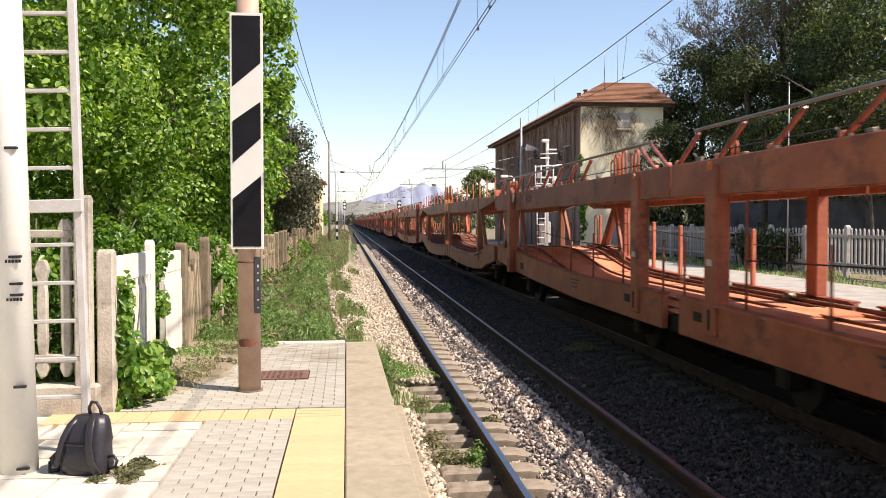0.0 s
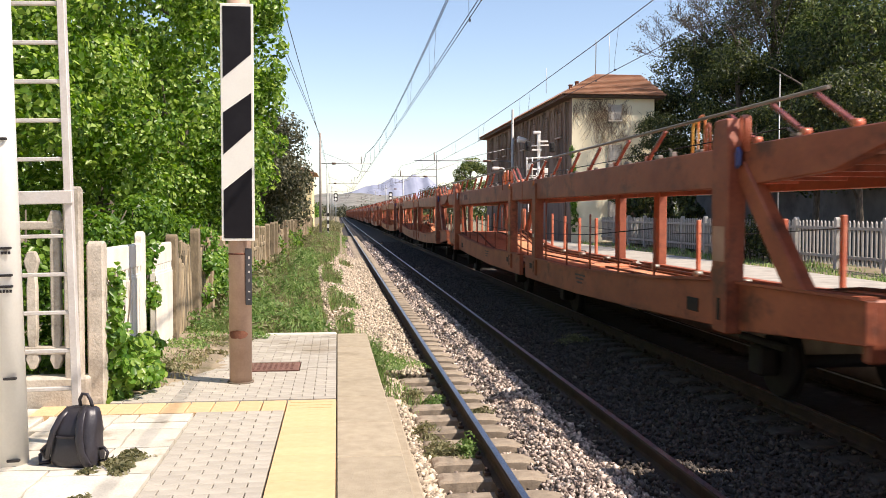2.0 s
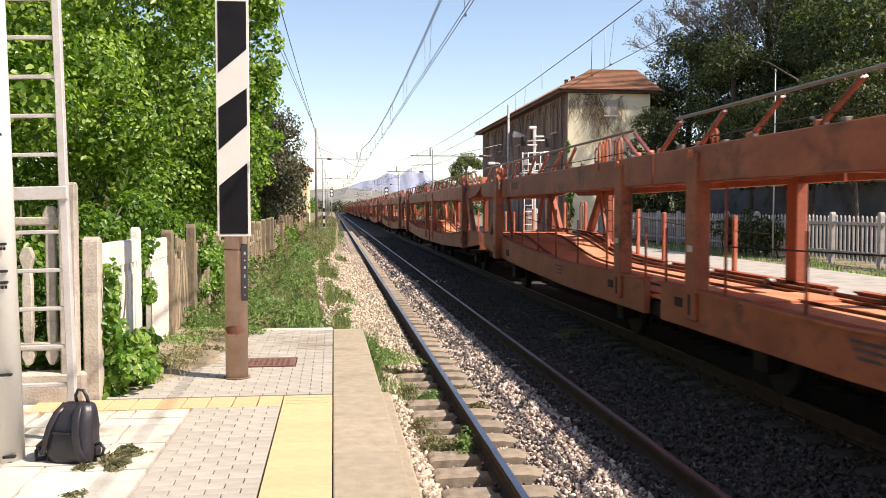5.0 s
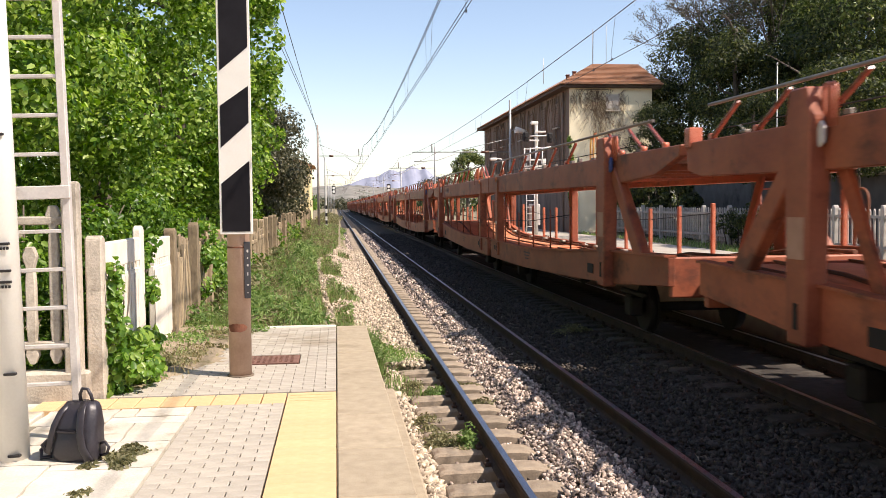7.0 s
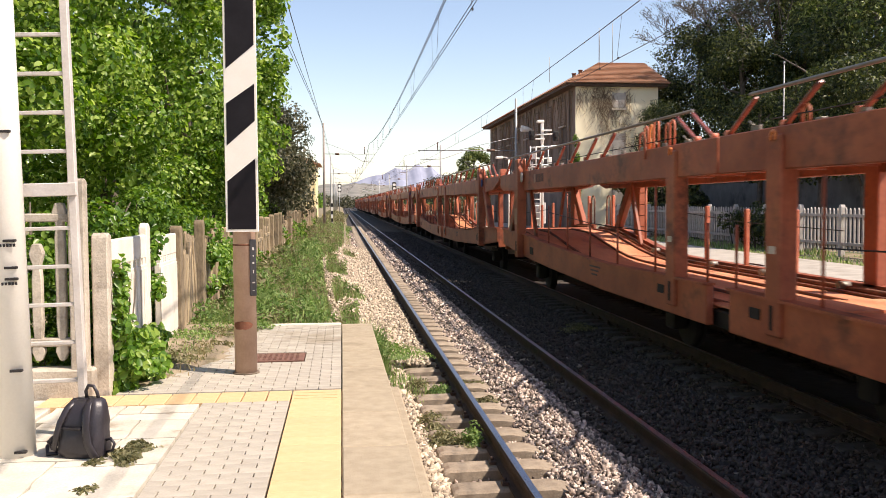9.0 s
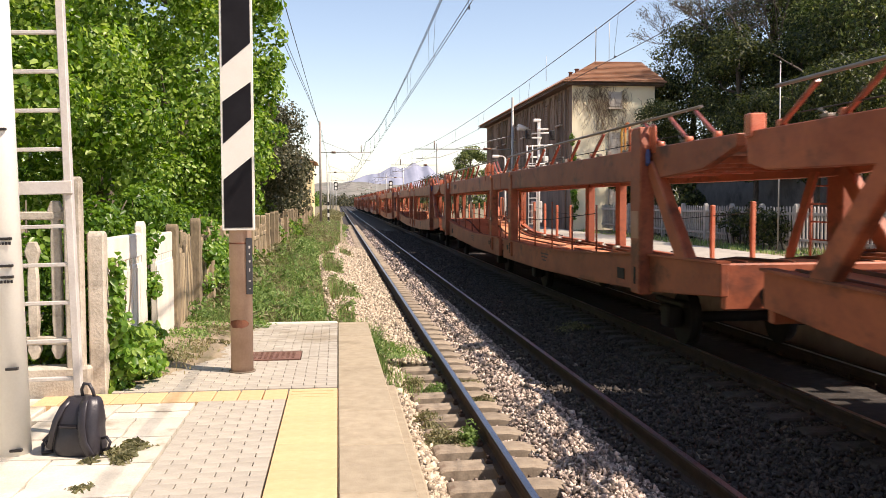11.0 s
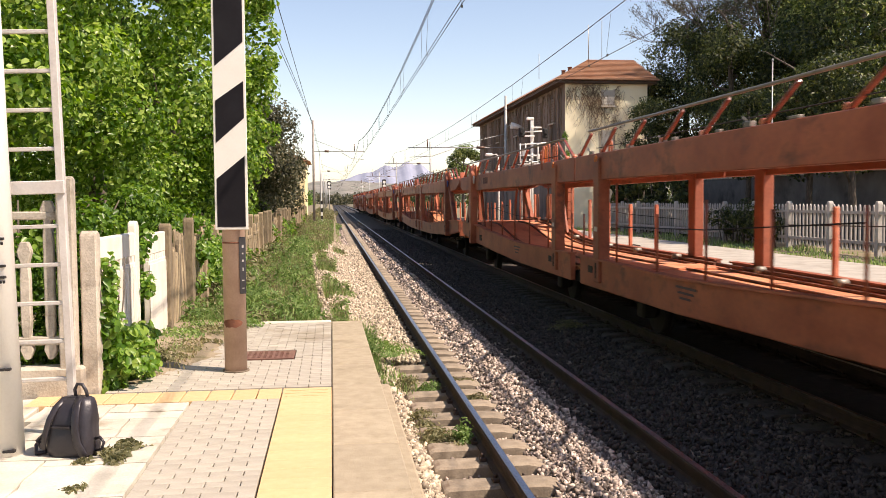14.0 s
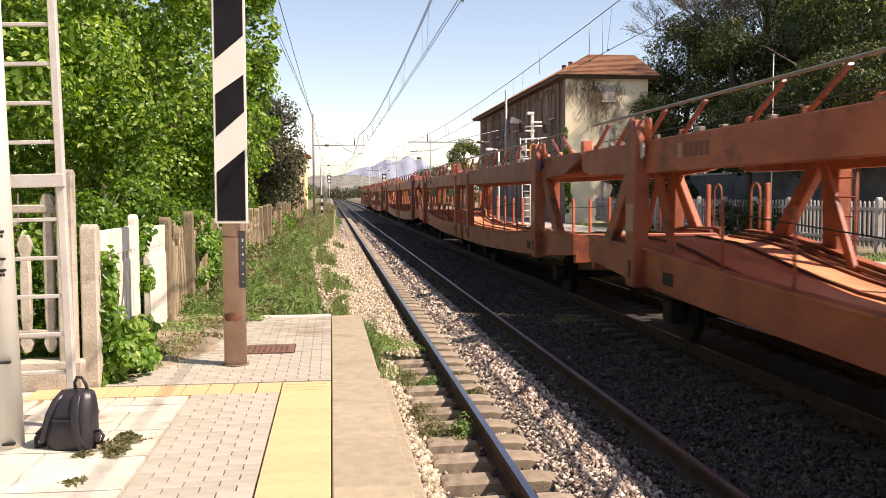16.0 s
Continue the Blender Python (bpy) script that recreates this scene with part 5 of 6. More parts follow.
tree("tree", "leafy green tree behind the fence", (-7.5, 13, 0.4), 7.5, 0.2, crown(-7.6, 13, 5.0, 2.6, 7.0, 4.8, 44, 6), 12000, 0.17, "leaf", 16, simple=True)
tree("tree", "leafy green tree behind the fence", (-7.0, 26, 0.4), 7.5, 0.2, crown(-6.6, 26, 4.4, 2.8, 6.5, 4.2, 40, 7), 12000, 0.17, "leaf", 17, simple=True)
tree("tree", "dark leaved tree far along the line", (-3.6, 44, 0.4), 5.0, 0.15, crown(-3.9, 46, 3.2, 2.2, 8.0, 2.5, 44, 8), 16000, 0.14, "leaf_dark", 18, simple=True)


def hedge(label, x0, x1, y0, y1, z0, z1, n, size, mat, seed):
    rnd = random.Random(seed)
    t = tagged(base("hedge"), label, "hedge")
    lob = []
    k = int((y1 - y0) / 0.45)
    for i in range(k):
        for j in range(3):
            r = rnd.uniform(0.22, 0.4)
            lob.append((rnd.uniform(x0, x1), y0 + (y1 - y0) * (i + rnd.random()) / k, z0 + (z1 - z0 - r) * (j + rnd.random()) / 3 + r * 0.5, r, r, r))
    pts, out = lobes_points(lob, n)
    leaf_mesh("leaves", pts, out, size, mat, t, simple=y0 > 10)
    bm = bmesh.new()
    for i in range(k):
        y = y0 + (y1 - y0) * (i + 0.5) / k
        x = (x0 + x1) / 2
        tube(bm, [(x, y, z0 - 0.1), (x + rnd.uniform(-0.2, 0.2), y + rnd.uniform(-0.2, 0.2), (z0 + z1) / 2), (x + rnd.uniform(-0.3, 0.3), y + rnd.uniform(-0.3, 0.3), z1 - 0.15)], 0.03, 5, 0.008)
    part("brushwood", bm, "bark", t)
    return t


hedge("thick green hedge behind the concrete fence", -3.3, -2.45, 8.6, 16, 0.5, 2.35, 26000, 0.052, "leaf_hedge", 1)
hedge("overgrown green hedge behind the dark pickets", -3.2, -2.4, 16, 40, 0.5, 2.1, 14000, 0.09, "leaf_hedge", 2)
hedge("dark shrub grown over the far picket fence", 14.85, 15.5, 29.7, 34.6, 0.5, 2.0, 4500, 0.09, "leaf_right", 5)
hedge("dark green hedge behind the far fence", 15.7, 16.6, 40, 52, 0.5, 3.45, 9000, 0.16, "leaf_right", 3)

# Last entry stands out of view, added to shade the trees in sight.
RIGHT = ((21.2, 47, 11, 0.26, 7.2, 2.6, 2.6, 5.0, 12000, 0.2, 21), (29.5, 47, 21, 0.42, 13.5, 5.6, 6.0, 11.0, 10000, 0.26, 22), (26.0, 36, 19, 0.28, 11.8, 4.6, 5.6, 9.8, 10000, 0.25, 23), (36.0, 56, 24, 0.42, 15.0, 7.0, 7.0, 12.5, 6500, 0.32, 24), (22.7, 57, 13, 0.28, 8.8, 3.3, 3.0, 5.6, 16000, 0.22, 27), (26.0, 45, 15, 0.3, 8.5, 3.4, 3.6, 7.0, 9000, 0.23, 29), (27.0, 55.0, 20, 0.36, 12.6, 4.6, 4.0, 5.0, 8000, 0.24, 37), (30.5, 54, 21, 0.36, 13.5, 4.6, 4.0, 5.6, 9000, 0.26, 38), (48, 62, 27, 0.45, 16.0, 10.0, 9.0, 14.0, 3400, 0.45, 33), (23.4, 38.4, 10, 0.26, 7.6, 3.0, 3.8, 4.3, 9000, 0.23, 34), (23.9, 45.4, 10.5, 0.26, 7.6, 3.0, 3.3, 4.3, 9000, 0.23, 35), (18.0, 33, 6.5, 0.16, 5.0, 1.7, 2.2, 2.2, 5000, 0.18, 42), (18.2, 38.5, 6.5, 0.16, 5.0, 1.7, 2.4, 2.2, 5000, 0.18, 43), (17.95, 50.4, 6, 0.12, 5.0, 1.5, 1.5, 3.5, 8000, 0.15, 39), (18.3, 30.6, 6.5, 0.16, 5.2, 2.0, 3.0, 2.4, 7500, 0.18, 44), (33.0, 40.2, 23, 0.4, 16.5, 3.8, 5.0, 7.5, 6500, 0.34, 45))
for fx, fy, h, rr, cz, rx, ry, rz, n, lf, sd in RIGHT:
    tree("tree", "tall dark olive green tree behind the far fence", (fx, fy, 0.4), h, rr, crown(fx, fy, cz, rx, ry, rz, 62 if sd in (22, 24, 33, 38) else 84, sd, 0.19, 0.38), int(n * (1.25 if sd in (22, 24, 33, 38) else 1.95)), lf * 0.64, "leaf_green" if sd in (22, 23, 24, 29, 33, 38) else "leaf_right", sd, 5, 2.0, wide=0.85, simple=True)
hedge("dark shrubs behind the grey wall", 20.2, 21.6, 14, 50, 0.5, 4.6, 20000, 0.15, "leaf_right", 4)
# a half bare tree at the edge of the wood
def bare_tree(foot, height, spread, seed):
    t = tagged(base("tree"), "thinly leaved tree with many bare grey twigs", "tree")
    rnd = random.Random(seed)
    bm = bmesh.new()
    tips = []

    def grow(p, d, ln, r, depth):
        pts, q = [p], p.copy()
        for k in range(3):
            d = (d + Vector((rnd.uniform(-1, 1), rnd.uniform(-1, 1), rnd.uniform(-0.4, 0.6))) * 0.22).normalized()
            q = q + d * ln / 3
            pts.append(q.copy())
        tube(bm, pts, max(r, 0.014), 4 if depth else 8, max(r * 0.55, 0.012), False)
        if depth >= 4:
            tips.append(q)
            return
        for k in range(5 if depth else 7):
            u = pts[rnd.choice((1, 2, 3, 3))]
            e = (d * 0.9 + Vector((rnd.uniform(-1, 1), rnd.uniform(-1, 1), rnd.uniform(-0.35, 0.75))) * spread).normalized()
            grow(u, e, ln * rnd.uniform(0.36, 0.58), r * 0.48, depth + 1)

    grow(Vector(foot), Vector((-0.1, 0, 1)), height, 0.085, 0)
    part("trunk", bm, "bark", t)
    p = np.array([tuple(v) for v in tips])
    p = np.repeat(p, 6, 0) + RNG.normal(0, 0.16, (len(p) * 6, 3))
    leaf_mesh("leaves", p, np.zeros_like(p) + np.array([0, -0.3, 0.4]), 0.075, "leaf_dark", t, long=1.5, spread=1.2, simple=True)
    return t


bare_tree((28.4, 56, 0.4), 9.8, 0.7, 3)
bare_tree((27.4, 53.5, 0.4), 9.2, 0.7, 8)
bare_tree((26.2, 55.0, 0.4), 10.2, 0.75, 5)
bare_tree((28.0, 52.0, 0.4), 10.6, 0.75, 12)
t = tagged(base("lamp_post", pose(14.3, 28.6, 0.4)), "thin galvanised steel post before the trees", "post")
part("pole", tubed([(0, 0, 0), (0, 0, 6.2)], 0.026, 8, 0.02), "galv", t)
part("pole_cap", tubed([(0, 0, 6.2), (0, 0, 6.28)], 0.04, 8, 0.02), "galv", t)


# ---- house ----
def house():
    t = tagged(base("house", pose(13.7, 53, 0.4)), "old cream house with a brown tiled hip roof and creeper", "house")
    L, D, H = 31.0, 5.0, 8.45
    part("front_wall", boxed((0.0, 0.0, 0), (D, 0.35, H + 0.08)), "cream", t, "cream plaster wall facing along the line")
    # The shaded side is put into the colour: darker plaster than the front.
    part("track_wall", boxed((-0.003, 0.002, 0), (0.35, L, H + 0.08)), "drab", t, "grey brown stained wall beside the track, shade painted in")
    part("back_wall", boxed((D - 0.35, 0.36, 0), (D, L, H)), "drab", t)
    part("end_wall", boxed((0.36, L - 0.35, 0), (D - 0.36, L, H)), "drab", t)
    part("eave_board", boxed((-0.6, -0.32, H + 0.08), (D + 0.5, L + 0.6, H + 0.26), 0.03), "eave", t, "dark timber eaves")
    z0, z1 = H + 0.26, H + 2.1
    v = [(-0.75, -0.42, z0), (D + 0.6, -0.42, z0), (D + 0.6, L + 0.75, z0), (-0.75, L + 0.75, z0), (2.5, 4.0, z1), (D + 0.45, 4.0, z1), (D + 0.45, L - 4, z1), (2.5, L - 4, z1)]
    bm = bmesh.new()
    vs = [bm.verts.new(p) for p in v]
    for f in ((0, 1, 5, 4), (1, 2, 6, 5), (2, 3, 7, 6), (3, 0, 4, 7), (4, 5, 6, 7), (3, 2, 1, 0)):
        bm.faces.new([vs[i] for i in f])
    roof = part("roof", bm, "roof", t, "brown clay tiled hip roof")
    # tile courses on the two slopes that face the line
    for k in range(16):
        f = (k + 0.5) / 16
        y = -0.42 + 4.42 * f
        z = z0 + (z1 - z0) * f
        a, b = -0.75 + 3.25 * f, D + 0.6 - 0.15 * f
        part("tile_course", boxed((a, y - 0.155, z - 0.03), (b, y + 0.14, z + 0.022), 0.008, Matrix()), "roof", roof)
    for x, y, h in ((0.75, 3.3, 1.0), (1.05, 2.9, 1.15), (1.5, 17, 0.9)):
        ch = part("chimney", boxed((x - 0.1, y - 0.1, z0), (x + 0.1, y + 0.1, z0 + h), 0.02), "rust", roof, "small brick chimney")
        part("chimney_cap", boxed((x - 0.13, y - 0.13, z0 + h), (x + 0.13, y + 0.13, z0 + h + 0.06), 0.02), "rust", ch)
    for x, y, h in ((2.6, 4.2, 2.2), (3.6, 4.6, 2.6), (1.2, 12, 1.6)):
        part("aerial", tubed([(x, y, z1 - 0.2), (x, y, z1 + h)], 0.02, 5), "galv", roof)

    def window(x, y, z, w, h, face):
        # Side windows take dark paint to go with that wall's painted shade.
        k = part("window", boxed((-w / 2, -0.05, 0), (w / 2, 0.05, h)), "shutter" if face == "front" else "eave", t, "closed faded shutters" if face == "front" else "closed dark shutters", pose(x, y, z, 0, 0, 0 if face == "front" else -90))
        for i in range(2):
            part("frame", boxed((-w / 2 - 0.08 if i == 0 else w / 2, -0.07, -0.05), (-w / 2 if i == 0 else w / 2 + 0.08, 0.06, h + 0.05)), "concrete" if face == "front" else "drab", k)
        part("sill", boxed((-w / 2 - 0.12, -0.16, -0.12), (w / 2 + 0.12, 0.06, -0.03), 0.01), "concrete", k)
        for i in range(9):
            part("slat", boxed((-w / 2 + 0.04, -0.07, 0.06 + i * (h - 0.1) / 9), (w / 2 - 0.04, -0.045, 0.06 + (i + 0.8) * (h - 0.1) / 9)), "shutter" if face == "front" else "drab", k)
        return k

    for z in (7.28, 4.3, 1.0):
        window(2.6, 0.0, z, 0.66, 0.88 if z > 5 else 1.5, "front")
    for i in range(8):
        for z in (6.5, 3.6):
            window(0.0, 3.0 + 3.7 * i, z, 1.1, 1.5, "side")
    for yy in (1.2, 14.0, 27.5):
        part("downpipe", tubed([(-0.08, yy, 0), (-0.08, yy, H)], 0.05, 8), "drab", t)
    part("door", boxed((3.6, -0.04, 0), (4.6, 0.02, 2.2), 0.01), "eave", t)
    # dry creeper on the plaster
    rnd = random.Random(5)
    bm = bmesh.new()
    for k in range(150):
        x = min(4.6, max(0.15, rnd.gauss(2.0, 0.9)))
        if 2.25 < x < 3.0 and rnd.random() < 0.8:
            continue
        z = H - rnd.uniform(0, 0.8)
        pts = [(x, -0.03, z)]
        steps = rnd.choice((2, 3, 4, 5)) if not 1.2 < x < 3.2 else rnd.choice((4, 6, 8, 9))
        for q in range(steps):
            x += rnd.uniform(-0.3, 0.33)
            z -= rnd.uniform(0.15, 0.5)
            pts.append((max(0.03, x), -0.03 - rnd.uniform(0, 0.07), z))
        tube(bm, pts, 0.011, 3, 0.004)
    part("dry_creeper", bm, "dry_vine", t, "bare creeper stems on the plaster")
    bm = bmesh.new()
    for k in range(70):
        y = rnd.uniform(0.2, 30)
        z = H - 0.1
        pts = [(-0.05, y, z)]
        for q in range(7):
            y += rnd.uniform(-0.4, 0.4)
            z -= rnd.uniform(0.3, 0.9)
            pts.append((-0.05 - rnd.uniform(0, 0.05), y, z))
        tube(bm, pts, 0.02, 4, 0.008)
    part("dry_creeper", bm, "dry_vine", t)
    dead = []
    for k in range(70):
        f = rnd.random()
        dead.append((1.0 + 2.2 * f + rnd.gauss(0, 0.45), -0.06, 8.2 - 3.2 * f * f + rnd.gauss(0, 0.5), 0.22, 0.05, 0.3))
    pts, out = lobes_points(dead, 1700)
    pts[:, 2] = np.minimum(pts[:, 2], H)
    keep = ~((pts[:, 0] > 2.18) & (pts[:, 0] < 3.02) & (pts[:, 2] > 7.1) & (pts[:, 2] < 8.25))
    leaf_mesh("dead_leaves", pts[keep], out[keep] + np.array([0, -0.8, 0.2]), 0.055, "dry_vine", t, simple=True)["label"] = "brown withered creeper leaves"
    lob = [(0.10 + rnd.uniform(-0.12, 0.15), -0.12, rnd.uniform(1, 5.4), 0.16, 0.12, 0.4) for _ in range(22)]
    pts, out = lobes_points(lob, 1100)
    leaf_mesh("ivy", pts, out, 0.12, "leaf_hedge", t)["label"] = "green ivy on the corner"
    return t


house()
tree("tree", "rounded green tree beyond the house", (13.3, 92, 0.4), 6.0, 0.2, crown(13.5, 92, 5.4, 1.7, 3.0, 2.4, 40, 31, 0.2, 0.4), 6500, 0.15, "leaf_green", 31, simple=True)
tree("tree", "rounded green tree beyond the house", (19, 140, 0.4), 5, 0.2, crown(16.5, 140, 3.6, 4, 9.0, 3.2, 50, 32), 7000, 0.26, "leaf_dark", 32, simple=True)


# ---- overhead line ----
def mast(x, y, h, arm_x, z, mat, lamp=False):
    t = tagged(base("overhead_line_mast", pose(x, y, 0.2)), "slim steel overhead line mast with a bracket arm", "mast", "overhead line masts")
    part("pole", tubed([(0, 0, -0.2), (0, 0, h)], 0.11, 10, 0.075), mat, t)
    s = 1 if arm_x > x else -1
    part("arm", tubed([(0, 0, z), (arm_x - x, 0, z)], 0.035, 6), "galv", t)
    part("stay", tubed([(0, 0, z + 0.9), ((arm_x - x) * 0.6, 0, z)], 0.018, 5), "galv", t)
    part("steady_arm", tubed([((arm_x - x) * 0.55, 0, z - 0.1), ((arm_x - x) * 0.75, 0, z - 0.55), ((arm_x - x) * 0.98, 0, z - 0.62)], 0.022, 5), "galv", t)
    part("insulator", tubed([((arm_x - x) * 0.22, 0, z), ((arm_x - x) * 0.30, 0, z)], 0.085, 8), "insulator", t)
    part("hanger", tubed([((arm_x - x) * 0.8, 0, z), ((arm_x - x) * 0.8, 0, z + 0.55)], 0.04, 6), "insulator", t)
    if lamp:
        part("lamp_arm", tubed([(0, 0, 6.7), (0.3, 0, 6.9), (0.55, 0, 6.85)], 0.03, 6), "galv", t)
        part("lamp_head", tubed([(0.35, -0.05, 6.85), (0.7, 0, 6.80), (1.05, 0, 6.70)], 0.22, 10, 0.13), "white_metal", t, "white lamp head")
    return t


for i, y in enumerate((71, 118, 165, 212, 260, 310)):
    mast(-1.3, y, 8.1, 2.6, 5.75, "mast_brown" if i == 0 else "galv")
for i, y in enumerate((60, 86, 131, 178, 226, 275)):
    mast(11.5 if i == 0 else 9.3, y, 8.8 if i == 0 else 7.4, 5.0, 5.4, "galv", i == 0)


def span(name, label, x, z, sag, ys, r, wig=0.0):
    t = tagged(base(name), label, "wire")
    pts = []
    for k, (a, b) in enumerate(zip(ys, ys[1:])):
        n = 10
        for q in range(n + (k == len(ys) - 2)):
            f = q / n
            off = wig * ((-1) ** k) * (1 - 2 * f)
            pts.append((x + off, a + (b - a) * f, z - 4 * sag * f * (1 - f)))
    part("strand", tubed(pts, r, 6), "wire", t)
    return t


SUP = [-50, 10, 71, 118, 165, 212, 260, 310]
SUP2 = [-70, 5, 86, 131, 178, 226, 275]
for X, sup, zc, zm, sg in ((2.20, SUP, 5.45, 6.75, 0.75), (5.95, SUP2, 5.25, 6.6, 0.8)):
    span("contact_wire", "overhead contact wire above the track", X, zc, 0.03, sup, 0.0075, 0.05)
    span("messenger_wire", "messenger wire carrying the contact wire", X, zm, sg, sup, 0.010)
    if X < 3:
        span("contact_wire", "overhead contact wire above the track", X + 0.055, zc, 0.03, sup, 0.0075, 0.05)
        span("messenger_wire", "messenger wire carrying the contact wire", X - 0.035, zm, sg, sup, 0.010)
    d = tagged(base("dropper_wires"), "thin dropper wires between messenger and contact wire", "wire", kind="stuff")
    bm = bmesh.new()
    for a, b in zip(sup[:5], sup[1:6]):
        for q in range(1, 9):
            f = (q - 0.4) / 9
            y, zt = a + (b - a) * f, zm - 4 * sg * f * (1 - f)
            for dx, dy, lean in ((0.0, 0.0, 0.25), (0.055, 1.6, 0.12)):
                tube(bm, [(X + dx, y + dy, zc), (X + dx - 0.02, y + dy - 0.02, zc + 0.1), (X + dx * 0.3, y + dy - lean, zt)], 0.004, 4)
                box(bm, (X + dx - 0.012, y + dy - 0.04, zc - 0.012), (X + dx + 0.012, y + dy + 0.04, zc + 0.03))
    part("strands", bm, "wire", d)
for dx, z in ((0.0, 7.95), (0.16, 7.95), (0.75, 7.6)):
    t = tagged(base("feeder_wire"), "dark feeder wire running along the mast tops", "wire")
    part("strand", tubed([(-2.5 + dx, -30, z), (-2.3 + dx, 0, z), (-2.05 + dx * 0.9, 24, z - 0.1), (-1.6 + dx * 0.4, 50, z), (-1.3, 71, z + 0.1), (-1.3, 118, z), (-1.3, 165, z)], 0.012, 6), "wire", t)


# ---- white signal mast on the far platform ----
def signal_mast():
    t = tagged(base("signal_mast", pose(9.35, 42.3, 0.56)), "white lattice signal mast with ladder and dark signal heads", "signal")
    part("mast", tubed([(0, 0, 0), (0, 0, 5.3)], 0.065, 10), "white_metal", t)
    part("mast_head", boxed((-0.07, -0.07, 4.3), (0.07, 0.07, 5.42), 0.02), "white_metal", t)
    for x in (-0.52, -0.14):
        part("ladder_stile", tubed([(x, -0.2, 0.0), (x, -0.2, 3.5)], 0.028, 5), "white_metal", t)
    for i in range(11):
        part("rung", tubed([(-0.52, -0.2, 0.25 + 0.3 * i), (-0.14, -0.2, 0.25 + 0.3 * i)], 0.018, 5), "white_metal", t)
    part("cross_arm", tubed([(-0.62, -0.1, 4.15), (0.66, -0.1, 4.24)], 0.04, 6), "white_metal", t)
    part("cross_arm", tubed([(-0.35, -0.1, 4.75), (0.45, -0.1, 4.78)], 0.035, 6), "white_metal", t)
    for x in (-0.62, -0.36, 0.22):
        part("guard_post", tubed([(x, -0.3, 3.3), (x, -0.3, 4.2)], 0.03, 5), "white_metal", t)
    part("guard_rail", tubed([(-0.62, -0.3, 3.35), (0.22, -0.3, 3.35)], 0.028, 5), "white_metal", t)
    part("grating", boxed((-0.66, -0.45, 3.22), (0.28, 0.2, 3.27), 0.01), "ladder", t)
    for x, z in ((-0.52, 4.8), (0.62, 4.75)):
        h = part("signal_head", boxed((x - 0.12, -0.2, z - 0.30), (x + 0.12, 0.05, z + 0.16), 0.05), "iron", t, "black signal head")
        part("hood", tubed([(x, -0.2, z - 0.04), (x, -0.38, z - 0.04)], 0.085, 10), "iron", h)
    part("brace", tubed([(0, 0, 2.5), (-0.6, -0.2, 3.25)], 0.03, 5), "white_metal", t)
    part("brace", tubed([(0, 0, 2.5), (0.25, -0.2, 3.25)], 0.03, 5), "white_metal", t)
    for z, a, b in ((3.62, -0.62, 0.4), (4.52, -0.36, 0.1), (4.92, -0.1, 0.42)):
        part("bracket", boxed((a, -0.16, z), (b, -0.10, z + 0.07), 0.01), "white_metal", t)
    for x, z in ((0.30, 3.4), (-0.42, 3.62)):
        part("junction_box", boxed((x - 0.10, -0.26, z), (x + 0.10, -0.10, z + 0.30), 0.02), "white_metal", t)
    part("cage_hoop", tubed([(-0.56, -0.2, 2.4), (-0.60, -0.55, 2.4), (-0.33, -0.75, 2.4), (-0.06, -0.55, 2.4), (-0.10, -0.2, 2.4)], 0.022, 5), "white_metal", t)
    part("mast_cap", boxed((-0.26, -0.1, 5.30), (0.08, 0.1, 5.44), 0.03), "white_metal", t)
    part("relay_box", boxed((-0.3, 0.1, 0.6), (0.2, 0.4, 1.6), 0.03), "ladder", t)
    return t


signal_mast()


def platform_lamp(x, y):
    t = tagged(base("platform_lamp", pose(x, y, 0.56)), "small white platform lamp on a slim pole", "lamp")
    part("pole", tubed([(0, 0, 0), (0, 0, 3.95)], 0.055, 8, 0.045), "white_metal", t)
    part("arm", tubed([(0, 0, 3.93), (-0.12, 0, 4.05), (-0.42, 0, 4.06)], 0.035, 6), "white_metal", t)
    part("lamp_head", boxed((-0.72, -0.12, 3.97), (-0.34, 0.12, 4.12), 0.04), "white_metal", t, "white lamp head")
    return t


platform_lamp(9.05, 49.3)


# ---- far line-side things ----
def small_signal(x, y, h, label, lights=2):
    t = tagged(base("line_signal", pose(x, y, 0.2)), label, "signal")
    part("pole", tubed([(0, 0, -0.1), (0, 0, h)], 0.07, 8), "galv", t)
    part("head", boxed((-0.32, -0.12, h - 0.2), (0.32, 0.12, h + 1.2), 0.1), "iron", t)
    for k in range(lights):
        part("lens_ring", tubed([(0, -0.125, h + 0.15 + 0.6 * k), (0, -0.17, h + 0.15 + 0.6 * k)], 0.24, 12), "white_metal", t)
    return t


small_signal(-0.3, 160, 4.2, "small far line signal with two pale lenses")
small_signal(8.6, 150, 4.2, "far signal with two pale round lenses on a pole")
t = tagged(base("marker_post", pose(-0.75, 74, 0.2)), "striped white marker post beside the line", "marker post")
for k in range(6):
    part("band", boxed((-0.08, -0.05, 0.2 + 0.3 * k), (0.08, 0.05, 0.48 + 0.3 * k)), "board_white" if k % 2 == 0 else "iron", t)
part("stem", boxed((-0.05, -0.03, -0.1), (0.05, 0.03, 4.2)), "white_metal", t)

t = tagged(base("yellow_house", pose(-9.5, 92, 0.3)), "pale yellow house behind trees", "house")
part("wall", boxed((0, 0, 0), (7.0, 9, 5.8), 0.05), "yellow_plaster", t)
part("roof", prismed([(-0.5, 5.8), (7.5, 5.8), (3.5, 7.4)], "y", -0.5, 9.5), "roof", t)
